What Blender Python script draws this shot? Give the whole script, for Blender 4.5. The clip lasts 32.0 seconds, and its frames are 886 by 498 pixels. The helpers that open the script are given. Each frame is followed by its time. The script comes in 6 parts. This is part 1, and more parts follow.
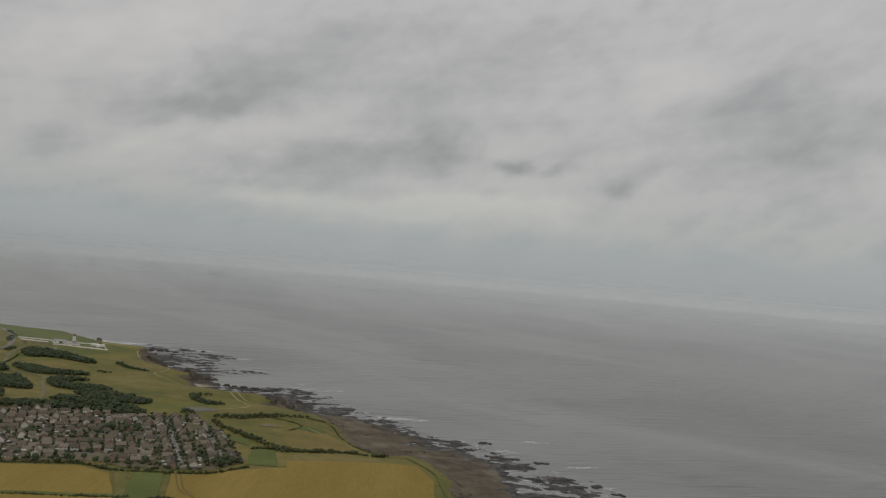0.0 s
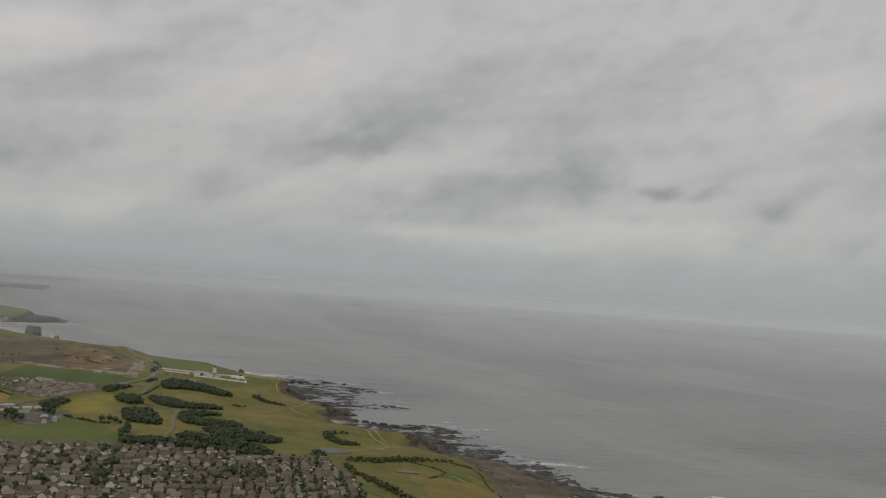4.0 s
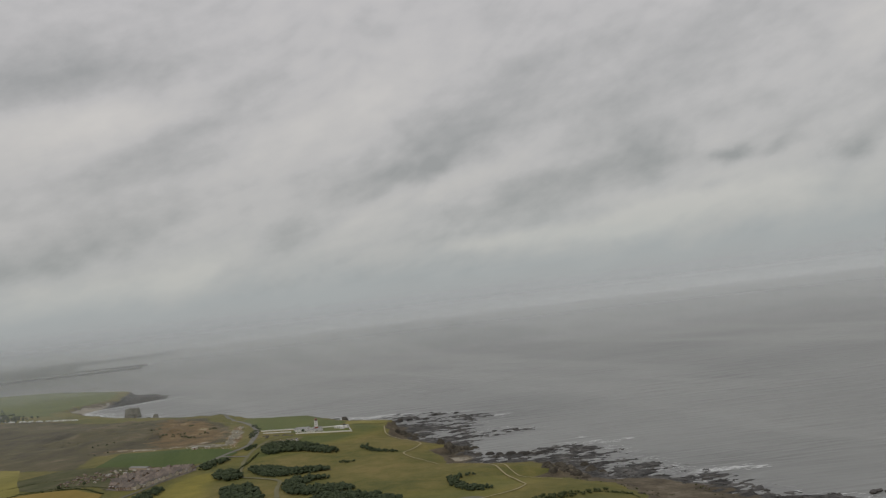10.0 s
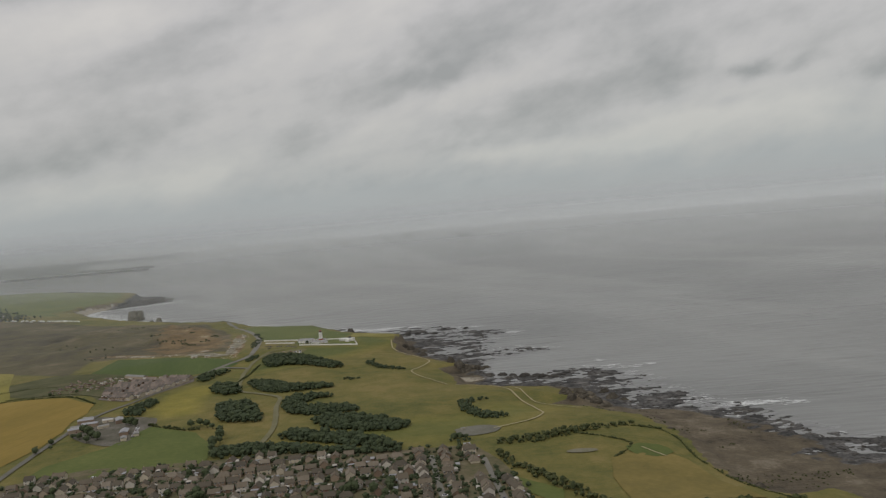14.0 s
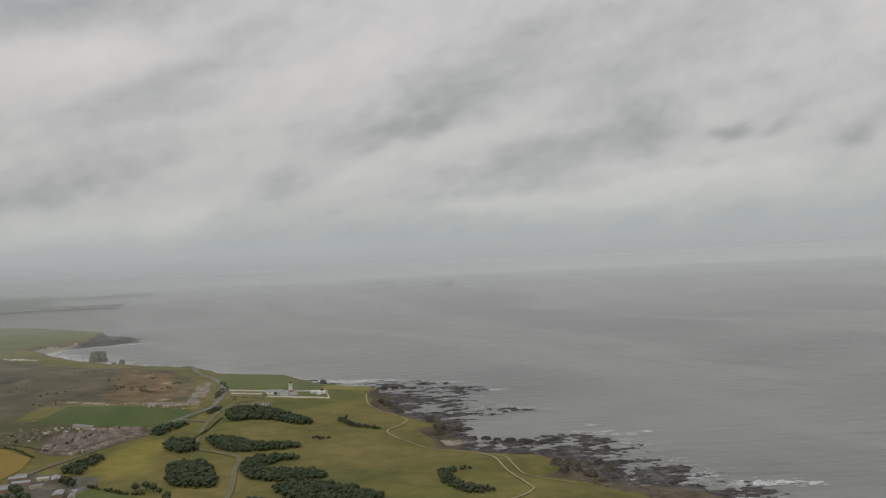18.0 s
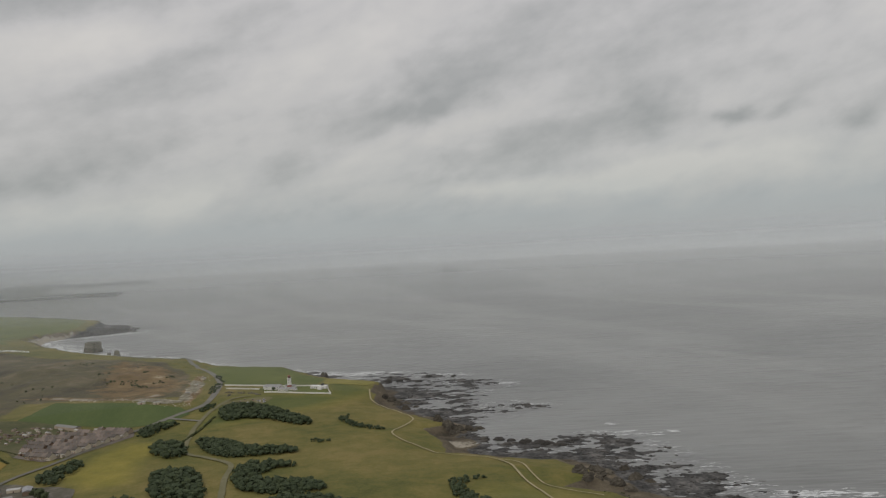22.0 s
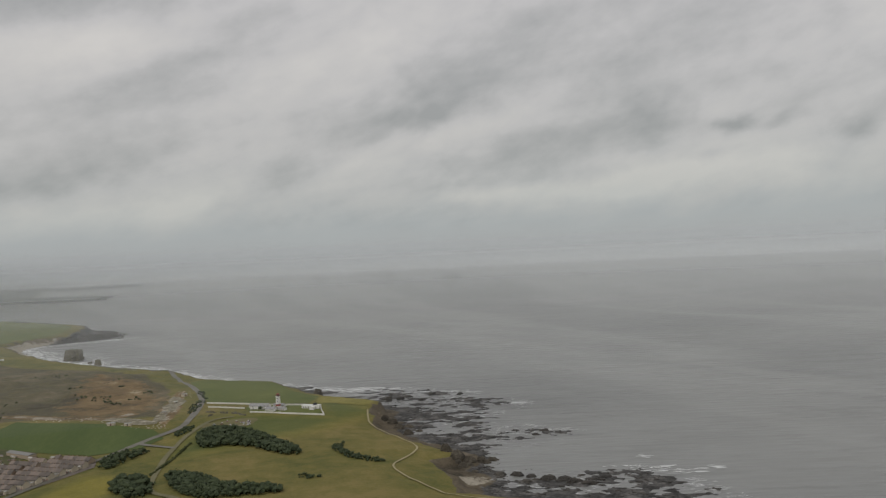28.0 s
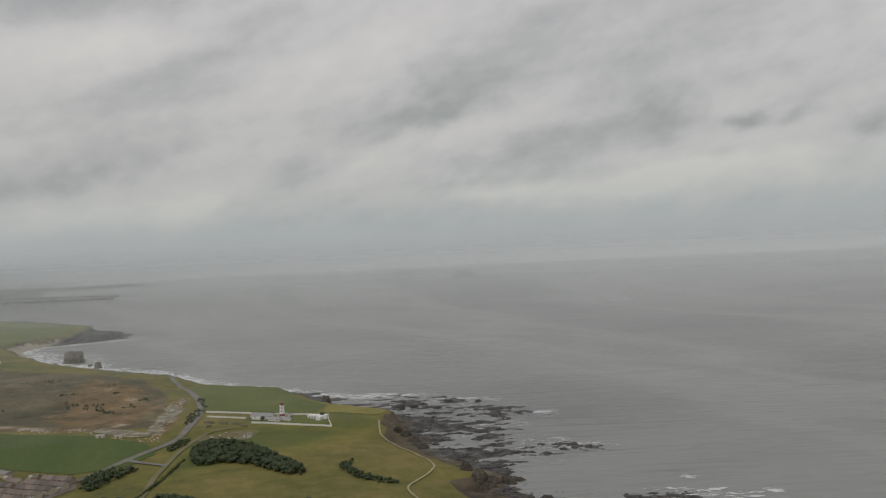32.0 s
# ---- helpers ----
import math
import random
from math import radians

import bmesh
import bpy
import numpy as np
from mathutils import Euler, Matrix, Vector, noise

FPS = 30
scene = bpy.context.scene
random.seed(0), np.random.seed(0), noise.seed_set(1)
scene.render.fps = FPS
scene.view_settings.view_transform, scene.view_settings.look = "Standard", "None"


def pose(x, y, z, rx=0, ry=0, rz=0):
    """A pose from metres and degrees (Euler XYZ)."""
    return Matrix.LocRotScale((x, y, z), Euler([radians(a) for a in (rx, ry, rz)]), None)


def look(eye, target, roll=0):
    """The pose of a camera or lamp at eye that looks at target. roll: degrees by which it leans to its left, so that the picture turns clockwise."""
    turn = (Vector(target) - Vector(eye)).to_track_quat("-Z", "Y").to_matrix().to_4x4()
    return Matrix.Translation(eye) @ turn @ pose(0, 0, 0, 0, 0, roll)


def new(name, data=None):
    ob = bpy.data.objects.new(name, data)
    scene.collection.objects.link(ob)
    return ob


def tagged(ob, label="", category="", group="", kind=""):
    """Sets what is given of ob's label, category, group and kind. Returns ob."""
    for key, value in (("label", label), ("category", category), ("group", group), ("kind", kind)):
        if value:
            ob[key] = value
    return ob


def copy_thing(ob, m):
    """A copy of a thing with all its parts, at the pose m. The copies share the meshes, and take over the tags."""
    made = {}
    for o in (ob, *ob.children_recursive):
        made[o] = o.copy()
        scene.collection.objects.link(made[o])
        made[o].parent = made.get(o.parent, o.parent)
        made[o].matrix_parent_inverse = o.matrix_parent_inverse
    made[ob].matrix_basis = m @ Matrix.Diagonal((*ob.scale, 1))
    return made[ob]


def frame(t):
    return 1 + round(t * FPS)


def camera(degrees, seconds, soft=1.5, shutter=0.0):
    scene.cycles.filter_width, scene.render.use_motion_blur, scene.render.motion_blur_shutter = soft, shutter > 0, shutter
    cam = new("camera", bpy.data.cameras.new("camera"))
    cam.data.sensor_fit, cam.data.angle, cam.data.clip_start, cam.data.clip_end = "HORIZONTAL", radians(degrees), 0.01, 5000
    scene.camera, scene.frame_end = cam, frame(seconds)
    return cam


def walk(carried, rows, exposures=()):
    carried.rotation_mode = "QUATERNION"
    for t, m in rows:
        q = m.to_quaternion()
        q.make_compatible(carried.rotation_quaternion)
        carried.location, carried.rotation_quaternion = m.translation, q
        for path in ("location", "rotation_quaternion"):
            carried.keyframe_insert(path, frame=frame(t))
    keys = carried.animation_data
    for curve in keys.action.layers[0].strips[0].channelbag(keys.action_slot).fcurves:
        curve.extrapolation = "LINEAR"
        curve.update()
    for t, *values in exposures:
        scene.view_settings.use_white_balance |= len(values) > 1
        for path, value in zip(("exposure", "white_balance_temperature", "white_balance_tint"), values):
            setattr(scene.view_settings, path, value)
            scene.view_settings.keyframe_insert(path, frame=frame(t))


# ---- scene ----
# The camera: one lens, and the flight over the coast (seconds, place, bearing, pitch, roll).
cam = camera(58.0, 32.0, soft=1.25)
FLIGHT = [
    (0, 330.8, -1627.8, 225.6, 12.60, 1.69, 4.99),
    (0.5, 332.3, -1610.3, 224.5, 11.61, 1.55, 5.12),
    (1, 333.9, -1592.9, 223.4, 10.60, 0.34, 5.20),
    (1.5, 335.4, -1575.4, 222.2, 9.38, 1.56, 5.43),
    (2, 337.0, -1557.8, 221.0, 7.87, 1.65, 5.59),
    (2.5, 338.5, -1540.3, 219.6, 6.15, 2.88, 4.40),
    (3, 340.5, -1523.0, 218.0, 4.78, 3.14, 4.31),
    (3.5, 342.6, -1505.8, 216.1, 3.45, 3.16, 4.31),
    (4, 344.5, -1489.0, 214.3, 2.17, 3.09, 4.23),
    (4.5, 345.3, -1472.9, 212.8, 0.92, 3.13, 3.89),
    (5, 344.5, -1458.3, 212.1, -0.73, 2.74, 2.84),
    (5.5, 343.2, -1444.1, 211.5, -2.32, 2.16, 0.87),
    (6, 341.5, -1430.4, 211.1, -2.54, 3.83, 1.10),
    (6.5, 339.5, -1417.1, 210.9, -3.81, 5.01, 0.44),
    (7, 337.4, -1404.4, 210.8, -4.58, 5.13, 0.18),
    (7.5, 335.2, -1392.1, 210.8, -5.42, 4.18, -0.07),
    (8, 333.2, -1380.2, 211.0, -6.35, 3.06, -0.68),
    (8.5, 331.2, -1368.9, 211.2, -6.76, 1.47, -1.14),
    (9, 329.4, -1358.0, 211.2, -7.97, 0.58, -7.60),
    (9.5, 327.6, -1347.4, 211.2, -5.13, 3.02, -8.18),
    (10, 325.8, -1337.0, 211.1, -3.37, 4.09, -6.79),
    (10.5, 323.9, -1326.7, 211.2, -1.57, 4.55, 2.21),
    (11, 322.0, -1316.5, 211.3, -5.28, 3.62, 0.39),
    (11.5, 320.2, -1306.2, 211.6, -5.48, 4.56, -0.98),
    (12, 318.5, -1295.9, 212.0, -5.98, 4.56, -3.65),
    (12.5, 316.8, -1285.6, 212.4, -5.65, 3.10, -4.53),
    (13, 315.2, -1275.3, 213.0, -5.39, 0.79, -4.69),
    (13.5, 313.6, -1265.2, 213.5, -5.10, -1.45, -5.03),
    (14, 312.2, -1255.5, 213.7, -4.66, -2.25, -5.04),
    (14.5, 310.8, -1246.0, 213.7, -4.15, -2.55, -4.86),
    (15, 309.5, -1236.6, 213.6, -3.66, -2.50, -4.56),
    (15.5, 308.1, -1227.3, 213.6, -3.27, -2.26, -4.23),
    (16, 306.6, -1218.0, 213.4, -3.12, -1.80, -3.84),
    (16.5, 305.1, -1208.8, 213.2, -2.77, -0.95, -3.17),
    (17, 303.6, -1199.5, 213.1, -2.82, 0.03, -2.90),
    (17.5, 302.0, -1190.1, 213.0, -2.99, 0.91, -3.02),
    (18, 300.5, -1180.8, 213.1, -2.97, 1.13, -2.88),
    (18.5, 299.0, -1171.3, 213.3, -2.98, 1.17, -2.85),
    (19, 297.7, -1161.9, 213.6, -3.04, 0.88, -2.97),
    (19.5, 296.5, -1152.5, 214.1, -3.05, 0.96, -2.65),
    (20, 295.4, -1143.1, 214.5, -3.12, 1.51, -2.93),
    (20.5, 294.3, -1133.6, 215.0, -3.14, 1.44, -2.93),
    (21, 293.2, -1124.1, 215.4, -3.15, 0.78, -2.93),
    (21.5, 292.0, -1114.6, 215.8, -3.24, 0.34, -2.95),
    (22, 290.7, -1105.0, 216.0, -3.26, 0.06, -3.14),
    (22.5, 289.3, -1095.4, 216.1, -3.19, 0.70, -3.15),
    (23, 287.9, -1085.7, 216.1, -3.32, 0.12, -3.21),
    (23.5, 286.3, -1076.0, 216.1, -3.20, -0.81, -2.81),
    (24, 284.6, -1066.3, 216.1, -3.27, -0.55, -2.72),
    (24.5, 282.9, -1056.6, 216.0, -3.26, -1.40, -2.81),
    (25, 281.2, -1046.9, 215.8, -3.44, -0.83, -3.04),
    (25.5, 279.7, -1037.1, 215.7, -3.24, -0.09, -3.12),
    (26, 278.2, -1027.2, 215.6, -3.24, 1.16, -3.12),
    (26.5, 276.7, -1017.3, 215.5, -3.23, 1.16, -2.94),
    (27, 275.1, -1006.9, 215.6, -3.19, 1.15, -2.85),
    (27.5, 273.4, -996.3, 215.7, -3.16, 0.84, -2.73),
    (28, 271.8, -985.7, 215.8, -3.15, 0.46, -2.62),
    (28.5, 270.2, -975.0, 215.8, -3.18, 0.21, -2.55),
    (29, 268.6, -964.4, 215.7, -3.33, 0.35, -2.67),
    (29.5, 267.0, -953.8, 215.6, -3.41, 0.69, -2.57),
    (30, 265.4, -943.1, 215.5, -3.54, 0.35, -2.63),
    (30.5, 263.7, -932.5, 215.3, -3.54, 0.09, -2.71),
    (31, 262.1, -921.9, 215.1, -3.69, 0.42, -2.75),
    (31.5, 260.4, -911.3, 215.0, -3.89, 0.56, -2.81),
    (32, 258.7, -900.7, 214.8, -3.93, 0.36, -2.72),
]


def heading(x, y, z, bearing, pitch, roll):
    b, p = radians(bearing), radians(pitch)
    way = Vector((math.sin(b) * math.cos(p), math.cos(b) * math.cos(p), math.sin(p)))
    return look((x, y, z), Vector((x, y, z)) + way, roll)


EXPOSURE = [(0, -0.08), (1, -0.05), (2, -0.02), (5, -0.06), (6, 0.0), (7, -0.12), (8, -0.12), (9, 0.04), (10, -0.03), (11, -0.14), (12, -0.11), (13, -0.05),
            (16, 0.2), (17, 0.16), (19, 0.09), (21, 0.07), (24, 0.05), (25, 0.12), (26, 0.07), (29, 0.05), (32, 0.05)]
walk(cam, [(t, heading(*row)) for t, *row in FLIGHT], EXPOSURE)

# ---- light settings ----
SKY_STRENGTH, SUN_POWER = 1.09, 0.75
CLOUD_BANK, CLOUD_GRAIN, CLOUD_STREAK, CLOUD_PUFF = 0.60, 0.40, 0.44, 0.44
CLOUD_DARK, CLOUD_LIGHT = (0.67, 0.69, 0.69), (1.18, 1.165, 1.13)
SKY_STOPS = [(0.0, (0.20, 0.21, 0.21)), (0.49, (0.25, 0.27, 0.28)), (0.5, (0.322, 0.335, 0.34)), (0.512, (0.330, 0.349, 0.355)),
             (0.524, (0.385, 0.388, 0.380)), (0.545, (0.438, 0.430, 0.418)), (0.575, (0.462, 0.452, 0.444)), (0.62, (0.478, 0.467, 0.467)), (0.72, (0.50, 0.495, 0.50)), (1.0, (0.56, 0.56, 0.58))]
SEA_DARK, SEA_LIGHT, SWELL, CHOP = (0.142, 0.145, 0.138), (0.215, 0.218, 0.208), 8.5, 0.10
# haze-imitating sheets: radius and opacity of each, then opacity of the farthest
HAZE_VEILS, FAR_HAZE_VEIL = [(1250, 0.14), (2300, 0.21), (3200, 0.29)], 0.88

# ---- world, sun ----
def math_node(nt, op, a, b=None, c=None):
    n = nt.nodes.new("ShaderNodeMath")
    n.operation = op
    for i, v in enumerate((a, b, c)):
        if v is None:
            continue
        if isinstance(v, (int, float)):
            n.inputs[i].default_value = v
        else:
            nt.links.new(v, n.inputs[i])
    return n.outputs[0]


def ramp_node(nt, fac, stops, interp="EASE"):
    n = nt.nodes.new("ShaderNodeValToRGB")
    n.color_ramp.interpolation = interp
    el = n.color_ramp.elements
    while len(el) < len(stops):
        el.new(0.5)
    for e, (p, c) in zip(el, stops):
        e.position = p
        e.color = (*c, 1) if len(c) == 3 else c
    nt.links.new(fac, n.inputs[0])
    return n.outputs[0]


def mix_node(nt, fac, a, b, kind="MIX"):
    n = nt.nodes.new("ShaderNodeMix")
    n.data_type, n.blend_type = "RGBA", kind
    for sock, v in ((n.inputs[0], fac), (n.inputs[6], a), (n.inputs[7], b)):
        if isinstance(v, (int, float)):
            sock.default_value = v
        elif isinstance(v, tuple):
            sock.default_value = (*v, 1)
        else:
            nt.links.new(v, sock)
    return n.outputs[2]


# Overcast: bearing, elevation, half length, half height, tilt (degrees), weight of each bank of cloud.
DARK_BANKS = [
    (-4.3, 10.2, 6.2, 1.5, 17, 0.90),
    (4.9, 7.6, 5.7, 1.5, 9, 0.70),
    (12.0, 8.6, 2.5, 2.0, -3, 0.60),
    (17.0, 7.9, 1.1, 0.6, 7, 0.90),
    (20.0, 7.8, 1.8, 0.5, 12, 0.60),
    (24.4, 6.9, 2.4, 1.1, 32, 0.90),
    (15.8, 5.9, 1.2, 0.4, 7, 0.60),
    (-21.3, 12.8, 7.9, 1.8, 22, 0.55),
    (-27.5, 17.1, 9.7, 1.8, 5, 0.55),
    (-14.9, 5.9, 4.5, 1.0, 19, 0.60),
    (-27.6, 6.8, 6.9, 1.6, 17, 0.50),
    (1.7, 14.6, 7.5, 1.8, 17, 0.45),
    (13.5, 14.7, 9.2, 2.2, 22, 0.40),
    (33.0, 13.3, 5.8, 2.0, 15, 0.60),
    (37.4, 10.5, 6.6, 1.8, 15, 0.60),
    (-32.6, 17.0, 9.3, 2.4, 12, 0.30),
]
LIGHT_BANKS = [
    (-27.6, 14.5, 7.9, 1.8, 12, 0.80),
    (-30.0, 3.4, 4.9, 1.2, 7, 0.70),
    (-19.9, 4.6, 3.7, 1.0, 12, 0.60),
    (1.9, 4.1, 5.3, 0.6, 0, 0.80),
    (11.0, 4.6, 6.1, 1.2, 12, 0.60),
    (21.5, 5.2, 3.7, 1.2, 12, 0.60),
    (-9.7, 14.7, 7.5, 2.4, 17, 0.50),
    (-8.4, 7.5, 6.5, 1.6, 17, 0.50),
    (0.6, 9.4, 4.5, 1.0, 17, 0.40),
    (27.8, 14.0, 2.9, 1.6, 5, 0.50),
    (13.9, 4.8, 8.1, 1.2, 8, 0.60),
    (-22.0, 4.0, 6.1, 1.6, 17, 0.60),
]
SUN_HEIGHT, SUN_BEARING = 48.0, 215.0

world = bpy.data.worlds.new("overcast_sky")
scene.world = world
world.use_nodes = True
wt = world.node_tree
wt.nodes.clear()
coord = wt.nodes.new("ShaderNodeTexCoord")
split = wt.nodes.new("ShaderNodeSeparateXYZ")
wt.links.new(coord.outputs["Generated"], split.inputs[0])
bearing = math_node(wt, "MULTIPLY", math_node(wt, "ARCTAN2", split.outputs[0], split.outputs[1]), 57.2958)
rise = math_node(wt, "MULTIPLY", math_node(wt, "ARCSINE", split.outputs[2]), 57.2958)
flat = wt.nodes.new("ShaderNodeCombineXYZ")
wt.links.new(bearing, flat.inputs[0])
wt.links.new(rise, flat.inputs[1])


def sky_noise(scale, detail, rough, tilt, sx, sy):
    turn = wt.nodes.new("ShaderNodeMapping")
    turn.inputs["Rotation"].default_value = (0, 0, radians(tilt))
    wt.links.new(flat.outputs[0], turn.inputs[0])
    turn2 = wt.nodes.new("ShaderNodeMapping")
    turn2.inputs["Scale"].default_value = (sx, sy, 1)
    wt.links.new(turn.outputs[0], turn2.inputs[0])
    n = wt.nodes.new("ShaderNodeTexNoise")
    n.inputs["Scale"].default_value, n.inputs["Detail"].default_value, n.inputs["Roughness"].default_value = scale, detail, rough
    wt.links.new(turn2.outputs[0], n.inputs["Vector"])
    return n


# the banks' outlines are drawn out by a warp of the bearings
warp = sky_noise(0.30, 5, 0.55, -10, 0.8, 1.0)
shift = wt.nodes.new("ShaderNodeVectorMath")
shift.operation = "MULTIPLY_ADD"
wt.links.new(warp.outputs["Color"], shift.inputs[0])
shift.inputs[1].default_value = (3.2, 1.8, 0)
wt.links.new(flat.outputs[0], shift.inputs[2])
recentre = wt.nodes.new("ShaderNodeVectorMath")
recentre.operation = "SUBTRACT"
recentre.inputs[1].default_value = (1.6, 0.9, 0)
wt.links.new(shift.outputs[0], recentre.inputs[0])


def banks(rows):
    total = None
    for a, e, hl, hh, tilt, weight in rows:
        at = wt.nodes.new("ShaderNodeMapping")
        at.vector_type = "TEXTURE"
        at.inputs["Location"].default_value = (a, e, 0)
        at.inputs["Rotation"].default_value = (0, 0, radians(tilt))
        at.inputs["Scale"].default_value = (hl, hh, 1)
        wt.links.new(recentre.outputs[0], at.inputs[0])
        dot = wt.nodes.new("ShaderNodeVectorMath")
        dot.operation = "DOT_PRODUCT"
        wt.links.new(at.outputs[0], dot.inputs[0])
        wt.links.new(at.outputs[0], dot.inputs[1])
        soft = math_node(wt, "MULTIPLY", math_node(wt, "EXPONENT", math_node(wt, "MULTIPLY", dot.outputs["Value"], -1.0)), weight)
        total = soft if total is None else math_node(wt, "ADD", total, soft)
    return total


grain = sky_noise(0.15, 6, 0.52, -13, 0.42, 1.15).outputs["Fac"]
streak = sky_noise(0.34, 6, 0.52, -15, 0.6, 1.2).outputs["Fac"]
puff = sky_noise(0.62, 5, 0.5, -16, 0.75, 1.3).outputs["Fac"]
cloud = math_node(wt, "SUBTRACT", banks(LIGHT_BANKS), banks(DARK_BANKS))
cloud = math_node(wt, "ADD", math_node(wt, "MULTIPLY", cloud, CLOUD_BANK),
                  math_node(wt, "ADD", math_node(wt, "MULTIPLY", math_node(wt, "SUBTRACT", grain, 0.5), CLOUD_GRAIN),
                            math_node(wt, "ADD", math_node(wt, "MULTIPLY", math_node(wt, "SUBTRACT", streak, 0.5), CLOUD_STREAK),
                                      math_node(wt, "MULTIPLY", math_node(wt, "SUBTRACT", puff, 0.5), CLOUD_PUFF))))
# the cover thins out towards the horizon into even mist
veil = wt.nodes.new("ShaderNodeMapRange")
veil.interpolation_type = "SMOOTHSTEP"
veil.inputs[1].default_value, veil.inputs[2].default_value = 0.8, 4.2
wt.links.new(rise, veil.inputs[0])
cloud = math_node(wt, "MULTIPLY", cloud, veil.outputs[0])
tone = wt.nodes.new("ShaderNodeMapRange")
tone.inputs[1].default_value, tone.inputs[2].default_value = -90, 90
wt.links.new(math_node(wt, "ADD", rise, math_node(wt, "MULTIPLY", math_node(wt, "SUBTRACT", streak, 0.5), 3.5)), tone.inputs[0])
# rise in degrees to 0..1: horizon 0.5, zenith 1
cover = ramp_node(wt, tone.outputs[0], SKY_STOPS, "LINEAR")
shade = ramp_node(wt, math_node(wt, "ADD", cloud, 0.5), [(0.0, CLOUD_DARK), (0.5, (1, 1, 1)), (1.0, CLOUD_LIGHT)], "LINEAR")
cover = mix_node(wt, 1.0, cover, shade, "MULTIPLY")
blue = wt.nodes.new("ShaderNodeTexSky")
blue.sky_type, blue.sun_disc = "NISHITA", False
blue.sun_elevation, blue.sun_rotation = radians(SUN_HEIGHT), radians(SUN_BEARING)
thin = mix_node(wt, 1.0, blue.outputs[0], (0.1, 0.1, 0.1), "MULTIPLY")
sky = mix_node(wt, 0.95, thin, cover)
back = wt.nodes.new("ShaderNodeBackground")
back.inputs[1].default_value = SKY_STRENGTH
wt.links.new(sky, back.inputs[0])
wout = wt.nodes.new("ShaderNodeOutputWorld")
wt.links.new(back.outputs[0], wout.inputs[0])

sun = new("sun", bpy.data.lights.new("sun", "SUN"))
sun.data.energy, sun.data.angle, sun.data.color = SUN_POWER, radians(22), (1.0, 0.96, 0.9)
sb, sh = radians(SUN_BEARING), radians(SUN_HEIGHT)
toward = Vector((math.sin(sb) * math.cos(sh), math.cos(sb) * math.cos(sh), math.sin(sh)))
sun.matrix_world = look(toward * 3000, (0, 0, 0))

# ---- materials ----
def material(name, rough=0.85, spec=0.3, metal=0.0):
    m = bpy.data.materials.new(name)
    m.use_nodes = True
    nt = m.node_tree
    p = nt.nodes["Principled BSDF"]
    p.inputs["Roughness"].default_value = rough
    p.inputs["Metallic"].default_value = metal
    p.inputs["Specular IOR Level"].default_value = spec
    return m, nt, p


def noise_at(nt, scale, detail=4, rough=0.55, stretch=(1, 1, 1), turn=0.0, space="place"):
    if space == "place":
        src = nt.nodes.new("ShaderNodeNewGeometry").outputs["Position"]
    else:
        src = nt.nodes.new("ShaderNodeTexCoord").outputs["Object"]
    mp = nt.nodes.new("ShaderNodeMapping")
    mp.vector_type = "TEXTURE"
    mp.inputs["Scale"].default_value = stretch
    mp.inputs["Rotation"].default_value = (0, 0, radians(turn))
    nt.links.new(src, mp.inputs[0])
    n = nt.nodes.new("ShaderNodeTexNoise")
    n.inputs["Scale"].default_value, n.inputs["Detail"].default_value, n.inputs["Roughness"].default_value = scale, detail, rough
    nt.links.new(mp.outputs[0], n.inputs["Vector"])
    return n.outputs["Fac"]


def bump(nt, p, height, strength, distance):
    b = nt.nodes.new("ShaderNodeBump")
    b.inputs["Strength"].default_value, b.inputs["Distance"].default_value = strength, distance
    nt.links.new(height, b.inputs["Height"])
    nt.links.new(b.outputs[0], p.inputs["Normal"])


def two_scale(name, dark, mid, light, broad=0.01, fine=0.25, rough=0.9, relief=0.3, stretch=(1, 1, 1), turn=0.0, rand=0.0, space="place", spec=0.2):
    """A matt surface whose colour wanders at a broad and at a fine scale, with fine relief."""
    m, nt, p = material(name, rough, spec)
    a = noise_at(nt, broad, 5, 0.6, stretch, turn, space)
    b = noise_at(nt, fine, 4, 0.65, stretch, turn, space)
    mixed = math_node(nt, "ADD", math_node(nt, "MULTIPLY", a, 0.6), math_node(nt, "MULTIPLY", b, 0.4))
    if rand:
        info = nt.nodes.new("ShaderNodeObjectInfo")
        mixed = math_node(nt, "ADD", mixed, math_node(nt, "MULTIPLY", math_node(nt, "SUBTRACT", info.outputs["Random"], 0.5), rand))
    col = ramp_node(nt, mixed, [(0.33, dark), (0.5, mid), (0.67, light)], "LINEAR")
    nt.links.new(col, p.inputs["Base Color"])
    bump(nt, p, b, relief, 0.4 / max(fine, 0.05) * 0.2)
    return m


def plain(name, col, rough=0.6, spec=0.4, metal=0.0, vary=0.12, scale=1.5, rand=0.0):
    m, nt, p = material(name, rough, spec, metal)
    n = noise_at(nt, scale, 4, 0.6, space="object")
    if rand:
        info = nt.nodes.new("ShaderNodeObjectInfo")
        n = math_node(nt, "ADD", n, math_node(nt, "MULTIPLY", math_node(nt, "SUBTRACT", info.outputs["Random"], 0.5), rand))
    lo, hi = tuple(c * (1 - vary) for c in col), tuple(min(1, c * (1 + vary)) for c in col)
    nt.links.new(ramp_node(nt, n, [(0.3, lo), (0.7, hi)], "LINEAR"), p.inputs["Base Color"])
    return m


